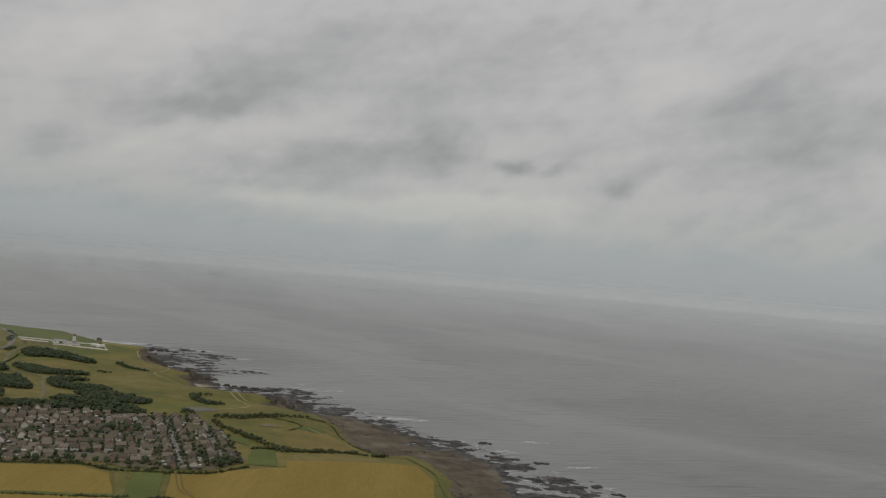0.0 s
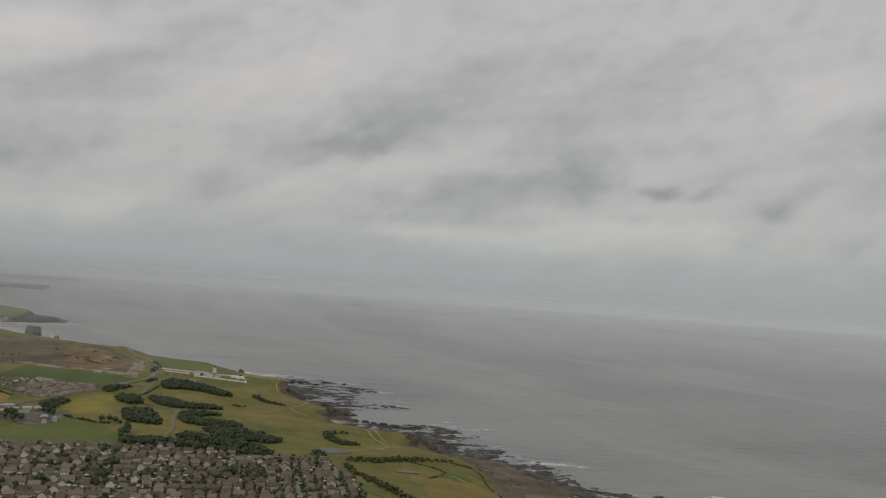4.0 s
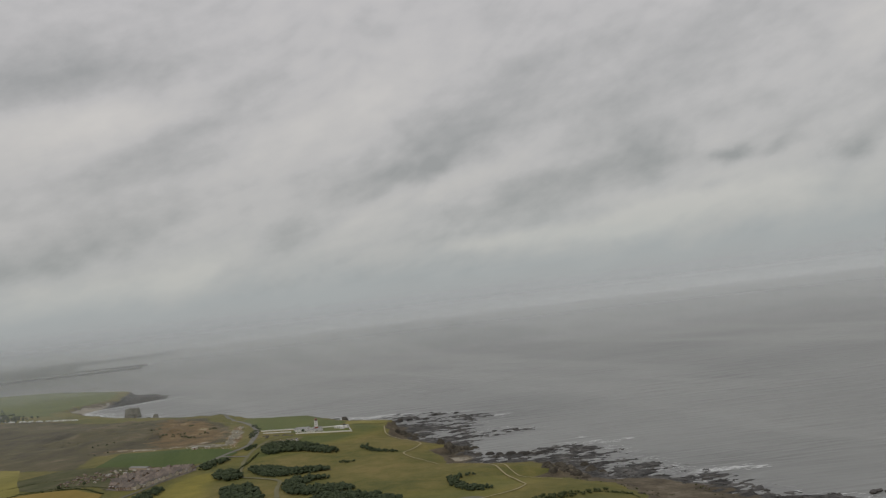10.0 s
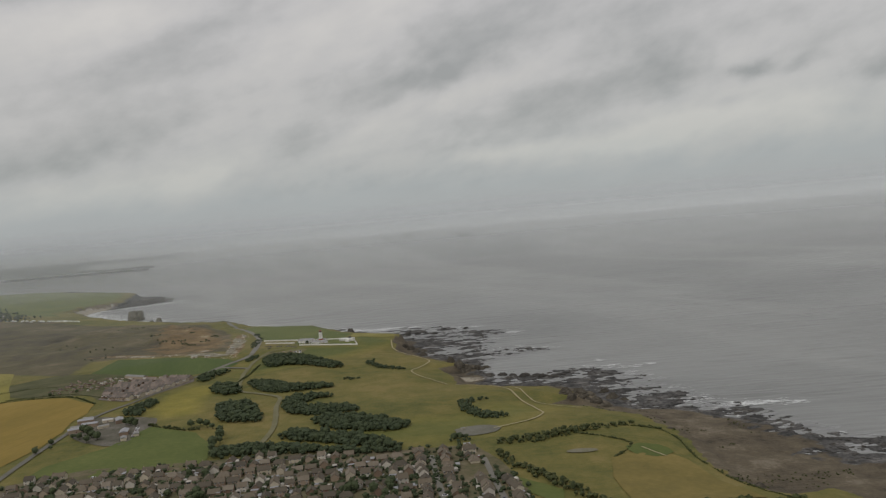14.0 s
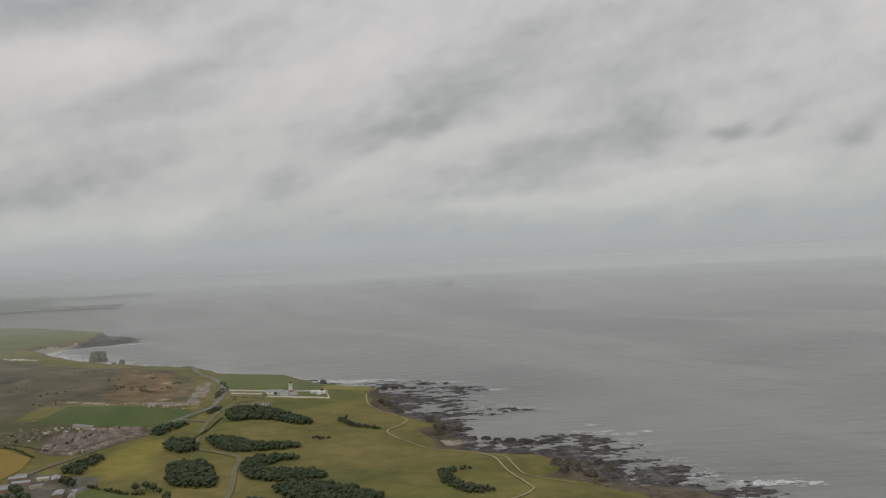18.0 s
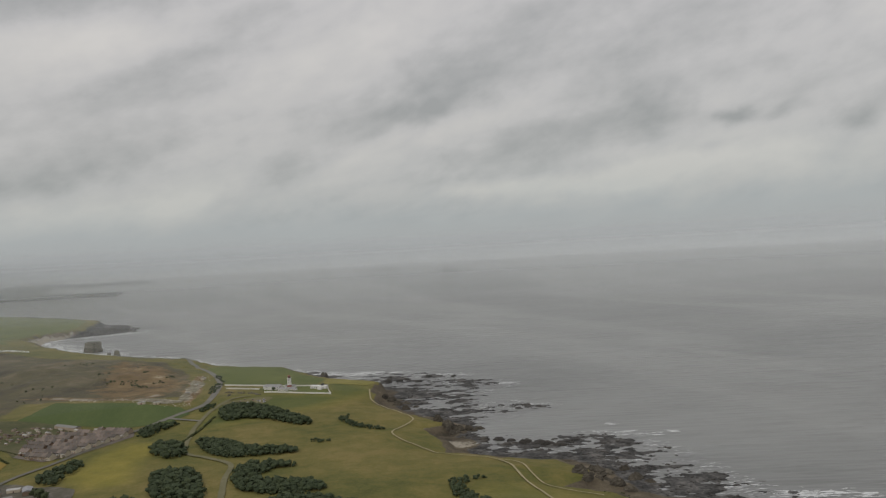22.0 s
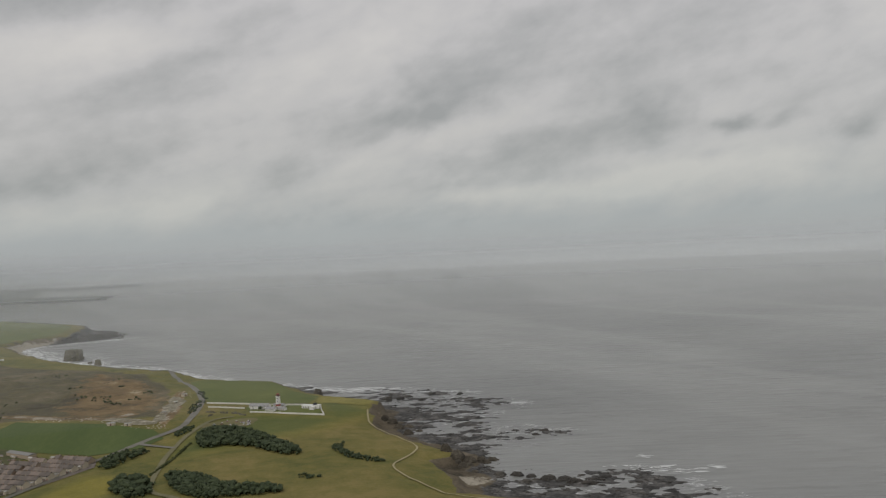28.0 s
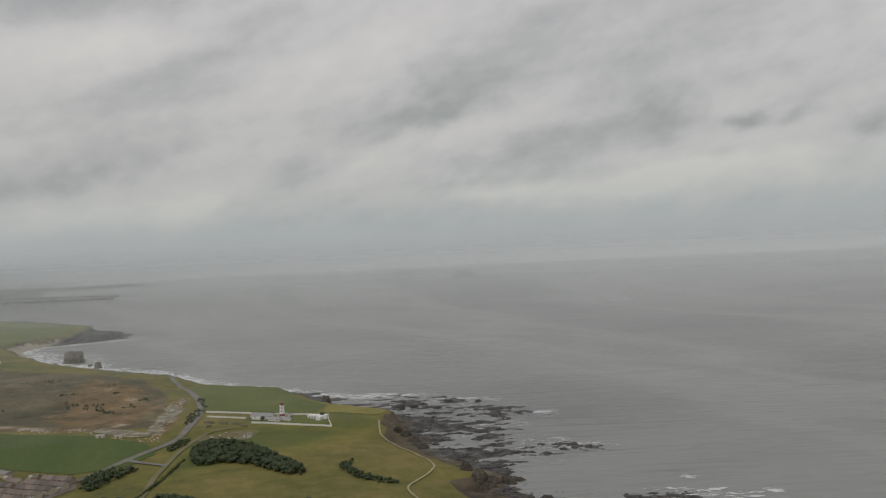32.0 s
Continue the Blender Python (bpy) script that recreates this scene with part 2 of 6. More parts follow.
def island_paint(name, stops, rough=0.85, rand_object=True, fine=0.0):
    """One colour out of a range for each object (or each loose piece of a joined mesh)."""
    m, nt, p = material(name, rough, 0.25)
    if rand_object:
        r = nt.nodes.new("ShaderNodeObjectInfo").outputs["Random"]
    else:
        r = nt.nodes.new("ShaderNodeNewGeometry").outputs["Random Per Island"]
    if fine:
        r = math_node(nt, "ADD", r, math_node(nt, "MULTIPLY", math_node(nt, "SUBTRACT", noise_at(nt, fine, 4, 0.6), 0.5), 0.5))
    nt.links.new(ramp_node(nt, r, stops, "LINEAR"), p.inputs["Base Color"])
    return m


GRASS_GREEN = two_scale("green_turf", (0.075, 0.10, 0.026), (0.105, 0.125, 0.034), (0.14, 0.15, 0.045), 0.015, 0.2)
GRASS_LUSH = two_scale("lush_crop", (0.058, 0.086, 0.024), (0.074, 0.103, 0.029), (0.098, 0.125, 0.038), 0.014, 0.3, stretch=(1, 5, 1), turn=20)
GRASS_YELLOW = two_scale("yellowing_grass", (0.16, 0.145, 0.035), (0.22, 0.195, 0.05), (0.27, 0.235, 0.07), 0.02, 0.2)
MEADOW = two_scale("straw_meadow", (0.135, 0.115, 0.036), (0.185, 0.145, 0.044), (0.235, 0.18, 0.06), 0.02, 0.2)
WHEAT = two_scale("ripe_wheat", (0.18, 0.13, 0.030), (0.232, 0.165, 0.038), (0.285, 0.202, 0.054), 0.016, 0.35, stretch=(1, 6, 1), turn=-12)
MOOR = two_scale("brown_moor", (0.085, 0.075, 0.04), (0.125, 0.105, 0.055), (0.175, 0.14, 0.075), 0.012, 0.1)
PALE_STONE = two_scale("pale_limestone", (0.3, 0.27, 0.21), (0.42, 0.38, 0.3), (0.52, 0.48, 0.4), 0.05, 0.4)
LIME_GROUND = two_scale("lime_ground", (0.10, 0.095, 0.05), (0.2, 0.18, 0.125), (0.48, 0.44, 0.36), 0.09, 0.5)
ASPHALT = two_scale("worn_asphalt", (0.14, 0.134, 0.112), (0.182, 0.173, 0.148), (0.225, 0.213, 0.185), 0.05, 0.5)
LANE = two_scale("worn_lane", (0.13, 0.124, 0.062), (0.165, 0.154, 0.085), (0.205, 0.19, 0.115), 0.05, 0.5)
ROAD_GREY = two_scale("road_chippings", (0.115, 0.11, 0.088), (0.145, 0.138, 0.112), (0.18, 0.17, 0.14), 0.05, 0.5)
DIRT_PATH = two_scale("trodden_path", (0.27, 0.23, 0.13), (0.345, 0.30, 0.175), (0.42, 0.37, 0.23), 0.05, 0.5)
LEAF = island_paint("tree_leaf", [(0.0, (0.042, 0.057, 0.029)), (0.5, (0.051, 0.067, 0.033)), (1.0, (0.063, 0.079, 0.037))], 0.85, False, 0.06)
SCRUB_LEAF = island_paint("scrub_leaf", [(0.0, (0.036, 0.046, 0.018)), (0.5, (0.058, 0.068, 0.025)), (1.0, (0.095, 0.10, 0.038))], 0.85, False)
BARK = plain("bark", (0.07, 0.055, 0.04), 0.9)
ROCK_DARK = two_scale("wet_rock", (0.03, 0.028, 0.025), (0.055, 0.05, 0.044), (0.10, 0.09, 0.075), 0.05, 0.4, 0.6, 0.6)
ROCK_PALE = two_scale("limestone_stack", (0.10, 0.092, 0.072), (0.155, 0.145, 0.11), (0.22, 0.205, 0.165), 0.05, 0.3, 0.9, 0.8)
WHITE_WALL = plain("white_render", (0.74, 0.72, 0.68), 0.8, 0.2, vary=0.08)
PALE_WALL = plain("pale_render", (0.56, 0.52, 0.45), 0.85, 0.2, vary=0.14, rand=0.6)
CREAM_WALL = plain("cream_render", (0.5, 0.44, 0.34), 0.85, 0.2, vary=0.12, rand=0.6)
BRICK_WALL = island_paint("brick_wall", [(0.0, (0.18, 0.12, 0.085)), (0.5, (0.26, 0.195, 0.14)), (1.0, (0.38, 0.31, 0.235))], 0.9)
ROOF_TILE = island_paint("roof_tile", [(0.0, (0.078, 0.067, 0.051)), (0.4, (0.118, 0.099, 0.073)), (0.75, (0.15, 0.124, 0.09)), (1.0, (0.205, 0.174, 0.134))], 0.85, True, 0.5)
SLATE = island_paint("slate_roof", [(0.0, (0.095, 0.084, 0.073)), (0.5, (0.145, 0.122, 0.104)), (1.0, (0.235, 0.188, 0.158))], 0.7, True, 0.5)
FLAT_GREY = plain("flat_roof_felt", (0.3, 0.3, 0.31), 0.8)
DARK_GLASS = plain("window_glass", (0.03, 0.035, 0.04), 0.1, 0.6)
WHITE_TRIM = plain("white_paint", (0.78, 0.78, 0.76), 0.5)
UPVC = plain("weathered_frame", (0.46, 0.43, 0.38), 0.6, rand=0.8, vary=0.25)
RED_PAINT = plain("red_paint", (0.30, 0.08, 0.06), 0.6)
DOOR_PAINT = island_paint("door_paint", [(0.0, (0.05, 0.08, 0.12)), (0.5, (0.2, 0.06, 0.05)), (1.0, (0.4, 0.4, 0.38))], 0.5)
CAR_PAINT = island_paint("car_paint", [(0.0, (0.65, 0.65, 0.66)), (0.45, (0.75, 0.75, 0.74)), (0.6, (0.1, 0.11, 0.13)), (0.8, (0.25, 0.03, 0.03)), (1.0, (0.5, 0.52, 0.55))], 0.35)
TYRE = plain("tyre_rubber", (0.02, 0.02, 0.02), 0.9)
FOAM = two_scale("sea_foam", (0.55, 0.56, 0.55), (0.68, 0.69, 0.68), (0.8, 0.8, 0.79), 0.08, 0.6, 0.9, 0.2)
WASH = two_scale("aerated_water", (0.22, 0.22, 0.222), (0.31, 0.31, 0.312), (0.42, 0.42, 0.42), 0.05, 0.5, 0.45, 0.2)
# blue-grey haze put into town and pier colours, darkened to show through veils
FAR_HOUSES = island_paint("far_walls", [(0.0, (0.02, 0.025, 0.028)), (0.7, (0.05, 0.056, 0.06)), (0.88, (0.2, 0.2, 0.2)), (1.0, (0.5, 0.5, 0.5))], 0.9, False)
FAR_GREY = two_scale("far_haze_grey", (0.012, 0.016, 0.02), (0.024, 0.03, 0.034), (0.06, 0.066, 0.068), 0.006, 0.03)
FAR_PIER = plain("far_masonry", (0.022, 0.024, 0.025), 0.9)
HULL = plain("ship_hull", (0.010, 0.011, 0.013), 0.8, 0.1)
SHIP_WHITE = plain("ship_superstructure", (0.45, 0.46, 0.46), 0.7)


def ground_material():
    m, nt, p = material("coastal_ground", 0.9, 0.2)
    attr = nt.nodes.new("ShaderNodeAttribute")
    attr.attribute_name = "cover"
    s = nt.nodes.new("ShaderNodeSeparateColor")
    nt.links.new(attr.outputs["Color"], s.inputs[0])
    broad, mid, fine = noise_at(nt, 0.008, 5, 0.6), noise_at(nt, 0.05, 5, 0.65), noise_at(nt, 0.35, 4, 0.65)
    both = math_node(nt, "ADD", math_node(nt, "MULTIPLY", broad, 0.45), math_node(nt, "ADD", math_node(nt, "MULTIPLY", mid, 0.35), math_node(nt, "MULTIPLY", fine, 0.2)))
    grass = ramp_node(nt, both, [(0.39, (0.085, 0.092, 0.026)), (0.46, (0.125, 0.12, 0.034)), (0.53, (0.162, 0.14, 0.042)), (0.59, (0.205, 0.165, 0.058))], "LINEAR")
    two = math_node(nt, "ADD", math_node(nt, "MULTIPLY", mid, 0.6), math_node(nt, "MULTIPLY", fine, 0.4))
    rock = ramp_node(nt, two, [(0.36, (0.018, 0.0175, 0.017)), (0.44, (0.042, 0.041, 0.039)), (0.52, (0.085, 0.082, 0.078)), (0.62, (0.17, 0.16, 0.148))], "LINEAR")
    sand = ramp_node(nt, two, [(0.34, (0.22, 0.195, 0.15)), (0.66, (0.36, 0.325, 0.26))], "LINEAR")

    def edge(value):
        r = nt.nodes.new("ShaderNodeMapRange")
        r.inputs[1].default_value, r.inputs[2].default_value = 0.42, 0.58
        nt.links.new(math_node(nt, "ADD", value, math_node(nt, "MULTIPLY", math_node(nt, "SUBTRACT", two, 0.5), 1.6)), r.inputs[0])
        return r.outputs[0]

    more = nt.nodes.new("ShaderNodeAttribute")
    more.attribute_name = "cover_inland"
    s2 = nt.nodes.new("ShaderNodeSeparateColor")
    nt.links.new(more.outputs["Color"], s2.inputs[0])
    wide = noise_at(nt, 0.02, 6, 0.68)
    three = math_node(nt, "ADD", math_node(nt, "MULTIPLY", wide, 0.5), math_node(nt, "MULTIPLY", two, 0.5))
    earth = ramp_node(nt, three, [(0.40, (0.045, 0.038, 0.026)), (0.46, (0.090, 0.073, 0.050)), (0.54, (0.125, 0.102, 0.068)), (0.60, (0.185, 0.155, 0.115))], "LINEAR")
    moor = ramp_node(nt, math_node(nt, "ADD", math_node(nt, "MULTIPLY", three, 0.6), math_node(nt, "MULTIPLY", broad, 0.4)), [(0.40, (0.050, 0.044, 0.028)), (0.45, (0.080, 0.068, 0.043)), (0.50, (0.098, 0.087, 0.045)), (0.54, (0.12, 0.10, 0.058)), (0.60, (0.17, 0.14, 0.088))], "LINEAR")
    scree = ramp_node(nt, three, [(0.38, (0.06, 0.05, 0.028)), (0.46, (0.14, 0.096, 0.045)), (0.54, (0.19, 0.128, 0.06)), (0.585, (0.24, 0.175, 0.092)), (0.64, (0.38, 0.32, 0.22))], "LINEAR")
    stone = ramp_node(nt, three, [(0.36, (0.2, 0.17, 0.11)), (0.66, (0.46, 0.42, 0.34))], "LINEAR")
    yellow = ramp_node(nt, both, [(0.36, (0.165, 0.148, 0.032)), (0.5, (0.23, 0.198, 0.042)), (0.64, (0.31, 0.26, 0.065))], "LINEAR")
    green = ramp_node(nt, both, [(0.36, (0.075, 0.095, 0.026)), (0.64, (0.125, 0.135, 0.04))], "LINEAR")
    grass = mix_node(nt, s2.outputs[2], grass, mix_node(nt, more.outputs["Alpha"], yellow, green))
    grass = mix_node(nt, edge(s2.outputs[0]), grass, moor)
    grass = mix_node(nt, edge(s2.outputs[1]), grass, scree)
    col = mix_node(nt, edge(s.outputs[0]), grass, earth)
    col = mix_node(nt, edge(s.outputs[2]), col, sand)
    col = mix_node(nt, edge(s.outputs[1]), col, rock)
    nt.links.new(col, p.inputs["Base Color"])
    bump(nt, p, three, 0.8, 4.0)
    return m


GROUND = ground_material()


def sea_material():
    m, nt, p = material("grey_sea", 0.31, 0.5)
    p.inputs["IOR"].default_value = 1.33
    tint = noise_at(nt, 0.0016, 4, 0.55, (2.2, 1, 1), 20)
    water_col = ramp_node(nt, tint, [(0.35, SEA_DARK), (0.65, SEA_LIGHT)], "LINEAR")
    # long pale slicks drawn out by the tide
    bend = noise_at(nt, 0.0011, 5, 0.55, (4.5, 1, 1), 122)
    slick = ramp_node(nt, bend, [(0.47, (0, 0, 0)), (0.54, (1, 1, 1)), (0.57, (0.4, 0.4, 0.4)), (0.64, (0, 0, 0))], "EASE")
    nt.links.new(mix_node(nt, slick, water_col, (0.235, 0.238, 0.226)), p.inputs["Base Color"])
    swell = noise_at(nt, 0.03, 2, 0.45, (6.0, 1, 1), 5)
    cross = noise_at(nt, 0.075, 2, 0.5, (6.0, 1, 1), -3)
    chop = noise_at(nt, 0.35, 3, 0.6, (2.5, 1, 1), 8)
    gust = noise_at(nt, 0.004, 3, 0.5, (2.0, 1, 1), 30)
    h = math_node(nt, "ADD", math_node(nt, "MULTIPLY", swell, SWELL), math_node(nt, "MULTIPLY", cross, SWELL * 0.26))
    h = math_node(nt, "ADD", math_node(nt, "MULTIPLY", h, ramp_node(nt, gust, [(0.35, (0.45, 0.45, 0.45)), (0.65, (1.25, 1.25, 1.25))], "LINEAR")), math_node(nt, "MULTIPLY", chop, CHOP))
    # swell relief fades up the bowl's slope, to keep flecks off the seen horizon
    where = nt.nodes.new("ShaderNodeNewGeometry")
    lift = nt.nodes.new("ShaderNodeSeparateXYZ")
    nt.links.new(where.outputs["Position"], lift.inputs[0])
    calm = nt.nodes.new("ShaderNodeMapRange")
    calm.interpolation_type = "SMOOTHSTEP"
    for k, v in enumerate((5.0, 80.0, 1.0, 0.0)):
        calm.inputs[k + 1].default_value = v
    nt.links.new(lift.outputs[2], calm.inputs[0])
    bump(nt, p, math_node(nt, "MULTIPLY", h, calm.outputs[0]), 1.0, 1.0)
    return m


SEA = sea_material()

# ---- helpers for things ----
def part(name, bm, mat, parent, label="", smooth=False, m=None):
    me = bpy.data.meshes.new(name)
    bm.to_mesh(me)
    bm.free()
    me.materials.append(mat)
    if smooth:
        me.shade_smooth()
    ob = new(name, me)
    ob.parent = parent
    if m is not None:
        ob.matrix_basis = m
    if label:
        ob["label"] = label
    return ob


def mesh_of(name, verts, faces, mat, smooth=False):
    me = bpy.data.meshes.new(name)
    me.from_pydata(verts, [], faces)
    me.materials.append(mat)
    if smooth:
        me.shade_smooth()
    return new(name, me)


def box(bm, x0, x1, y0, y1, z0, z1, bev=0.0):
    v = [bm.verts.new((x, y, z)) for z in (z0, z1) for x, y in ((x0, y0), (x1, y0), (x1, y1), (x0, y1))]
    fs = [bm.faces.new([v[i] for i in f]) for f in ((3, 2, 1, 0), (4, 5, 6, 7), (0, 1, 5, 4), (1, 2, 6, 5), (2, 3, 7, 6), (3, 0, 4, 7))]
    if bev:
        bmesh.ops.bevel(bm, geom=list({e for f in fs for e in f.edges}), offset=bev, segments=1, affect="EDGES")
    return bm


def boxed(*a, **k):
    return box(bmesh.new(), *a, **k)


# ---- the plan: metres, x east, y north ----
# cliff edge from the far town in the north down the coast, closed round the inland side
SHORE = np.array([(-9000, 4300), (-6000, 3700), (-4300, 3300), (-3300, 2900), (-2500, 2690), (-1971, 2533), (-1730, 2360), (-1400, 2050),
                  (-1236, 1900), (-1170, 1790), (-1120, 1650), (-1075, 1520), (-1055, 1430), (-1085, 1370), (-1125, 1290), (-1100, 1180), (-990, 1060),
                  (-925, 970), (-690, 735), (-505, 605), (-345, 490), (-265, 388)])
SHORE = np.vstack([SHORE, np.array([(-183, 352), (-94, 328), (-50, 258), (-18, 213), (28, 168), (70, 143), (112, 113), (106, 59), (130, -24),
                  (160, -74), (189, -101), (227, -158), (206, -185), (222, -228), (236, -295), (292, -321), (342, -335), (368, -370), (372, -402), (342, -424),
                  (385, -450), (427, -490), (440, -530), (452, -580), (448, -625), (458, -680), (485, -722), (515, -712), (534, -740), (540, -800)])])
SHORE = np.vstack([SHORE, np.array([(533, -862), (545, -1000), (570, -1300), (610, -2000), (700, -3200), (-9000, -3200)])])
# outer edge of the rock platforms and of the beach
REEF = np.array([(-9000, 4420), (-6000, 3800), (-4250, 3400), (-3260, 2990), (-2450, 2770), (-1960, 2548), (-1226, 1916), (-1046, 1810),
                 (-965, 1650), (-912, 1490), (-985, 1400), (-1045, 1330), (-1060, 1250), (-1010, 1150), (-878, 985), (-649, 790), (-486, 705), (-333, 565), (-215, 440), (-80, 400), (0, 325), (60, 320)])
REEF = np.vstack([REEF, np.array([(105, 315), (206, 283), (235, 225), (307, 161), (268, 110), (245, 62), (300, 0), (356, -36), (305, -78), (262, -120), (248, -175),
                  (283, -210), (357, -215), (429, -222), (465, -303), (485, -397), (528, -447), (552, -508), (585, -570), (622, -610), (658, -690), (684, -757),
                  (716, -790), (722, -850), (760, -950), (850, -1300), (950, -2000), (1000, -3200), (-9000, -3200)])])
MID, RIM, NEAR, SPAN = (290.0, -1180.0), 184.0, 3000.0, 1450.0


def far(x, y, z):
    """Distances beyond three kilometres are drawn in towards the rim of a shallow bowl, so that the sea still meets the sky just below eye level."""
    x, y, z = np.asarray(x, float), np.asarray(y, float), np.asarray(z, float)
    r = np.hypot(x - MID[0], y - MID[1])
    u = np.maximum(r - NEAR, 0) / SPAN
    s = np.where(r > NEAR, (NEAR + SPAN * u / (1 + u)) / np.maximum(r, 1), 1.0)
    return MID[0] + (x - MID[0]) * s, MID[1] + (y - MID[1]) * s, RIM * (1 - s) + z * s


def reach(poly, x, y):
    """Signed distance to a closed outline, positive inside."""
    best = np.full(x.shape, 1e18)
    inside = np.zeros(x.shape, bool)
    for (ax, ay), (bx, by) in zip(poly, np.roll(poly, -1, axis=0)):
        ex, ey = bx - ax, by - ay
        t = np.clip(((x - ax) * ex + (y - ay) * ey) / (ex * ex + ey * ey), 0, 1)
        best = np.minimum(best, (x - ax - t * ex) ** 2 + (y - ay - t * ey) ** 2)
        cross = (ay > y) != (by > y)
        with np.errstate(divide="ignore", invalid="ignore"):
            inside ^= cross & (x < ex * (y - ay) / (by - ay if by != ay else 1e-9) + ax)
    return np.where(inside, 1, -1) * np.sqrt(best)


LATTICE = np.random.RandomState(7).rand(256, 256)


def waver(x, y, size, seed=0):
    """Smooth value noise, -1 to 1."""
    u, v = x / size + seed * 17.3, y / size + seed * 9.1
    i, j = np.floor(u).astype(int), np.floor(v).astype(int)
    a, b = u - i, v - j
    a, b = a * a * (3 - 2 * a), b * b * (3 - 2 * b)
    g = lambda p, q: LATTICE[p % 256, q % 256]
    return 2 * ((g(i, j) * (1 - a) + g(i + 1, j) * a) * (1 - b) + (g(i, j + 1) * (1 - a) + g(i + 1, j + 1) * a) * b) - 1


def ease(t):
    t = np.clip(t, 0, 1)
    return t * t * (3 - 2 * t)


def terrain(x, y):
    """Height of the ground, and the shares of earth, rock and sand."""
    x, y = np.asarray(x, float), np.asarray(y, float)
    d = reach(SHORE, x, y) + 5 * waver(x, y, 34, 1) + 2.5 * waver(x, y, 11, 2)
    a = reach(REEF, x, y) + (14 * waver(x, y, 46, 3) + 6 * waver(x, y, 17, 4)) * (1 - 0.8 * ease((y - 420) / 150))
    edge = 10 + 9 * ease((y + 60) / 180)
    land = edge + (25 - edge) * (1 - np.exp(-np.maximum(d, 0) / 75))
    land = land + ease(d / 60) * (1.0 * waver(x, y, 120, 5) + 0.4 * waver(x, y, 40, 6))
    west = np.maximum(-x - 350, 0)
    land = land + 14 * (1 - np.exp(-west / 900)) * ease(d / 300)
    hill = np.exp(-(((x + 430) / 190) ** 2 + ((y - 300) / 170) ** 2))
    rough = ease((hill - 0.15) / 0.3)
    land = land + 12 * hill + rough * (6.0 * waver(x, y, 75, 7) + 6.5 * np.abs(waver(x + 0.5 * y, y - 0.5 * x, 42, 8)) + 2.2 * np.abs(waver(x, y, 17, 15)) - 1.5)
    out = np.maximum(-d, 0)
    fall = ease(out / (15 + 6 * waver(x, y, 25, 9)))
    bay = ease((y - 420) / 150)
    south = ease((-380 - y) / 120)
    # slabs drawn out along the bedding, solid under the cliff and broken towards the sea
    bed = 0.75 * waver(x * 0.42 + y * 0.1, y - x * 0.08, 15, 10) + 0.5 * waver(x * 0.55 + y * 0.2, y - x * 0.15, 7.5, 11) + 0.45 * waver(x * 0.7, y + 0.2 * x, 5.2, 12)
    bank = south * (34 + 34 * np.exp(-((y + 620) / 130) ** 2))
    belt = ease((out - 22 - 1.05 * bank) / 34)
    bias = 0.95 - 0.95 * belt - 1.2 * ease((16 - a) / 44)
    slabs = -0.15 + 0.85 * np.tanh(2.4 * (bed + bias)) + 0.25 * np.maximum(bed, 0)
    slabs = np.where(a < -30, -0.9 + 0.05 * (a + 30), slabs)
    sands = np.where(a > 0, -0.5 + 2.2 * ease(a / 50), -0.5 + 0.04 * a) + 0.25 * waver(x, y, 30, 13)
    flat = np.maximum(bay, ease((-905 - y) / 40))
    shelf = slabs * (1 - flat) + sands * flat
    shelf = np.maximum(shelf + 4.5 * np.exp(-out / 13) * (1 + 0.5 * waver(x, y, 9, 14)) + 1.6 * (1 - bay) * np.exp(-out / 38) + 2.6 * ease((bank + 22 - out) / 45) * south, -6)
    z = np.where(d > 0, land, land * (1 - fall) + shelf * fall)
    earth = np.where(d > 0, ease((3 - d) / 6) * 0.8, 1.0)
    wet = ease((out - 19 - bank) / (22 + 6 * south)) * (1 - bay)
    wet = np.maximum(wet, ease((1.2 - z) / 0.8) * (1 - bay))
    head = bay * np.maximum(ease((y - 1250) / 80) * ease((x + 1085) / 60), ease((y - 1440) / 60))
    head = np.maximum(head, ease((y - 1950) / 150))
    wet = np.where(d < 0, np.maximum(wet, head), 0)
    sand = np.where(d < 0, bay * np.maximum((1 - head) * ease((out - 6) / 10), 0.52 * ease((out - 1) / 4) * ease((12 - out) / 5) * ease((1950 - y) / 150)), 0)
    cove = ease(1.4 - np.hypot((x - 248) / 24, (y + 226) / 25)) * (d < 2)
    return z, earth, wet * (1 - cove), np.maximum(sand, 0.55 * cove)


def ground_z(x, y):
    return float(terrain(np.array([x]), np.array([y]))[0][0])


def steps(*runs):
    out = []
    for a, b, s in runs:
        out.append(np.arange(a, b, s))
    return np.concatenate(out)


gx = steps((-9000, -2200, 340), (-2200, -700, 14), (-700, -100, 6), (-100, 160, 6), (160, 780, 2.4), (780, 1300, 40))
gy = steps((-3200, -1100, 100), (-1100, -900, 12), (-900, -560, 2.8), (-560, 360, 2.4), (360, 700, 6), (700, 2000, 14), (2000, 4600, 200))
GX, GY = np.meshgrid(gx, gy)
GZ, EARTH, WET, SAND = terrain(GX, GY)
px, py, pz = far(GX, GY, GZ)
nx, ny = len(gx), len(gy)
idx = np.arange(nx * ny).reshape(ny, nx)
quads = np.stack([idx[:-1, :-1], idx[:-1, 1:], idx[1:, 1:], idx[1:, :-1]], -1).reshape(-1, 4)
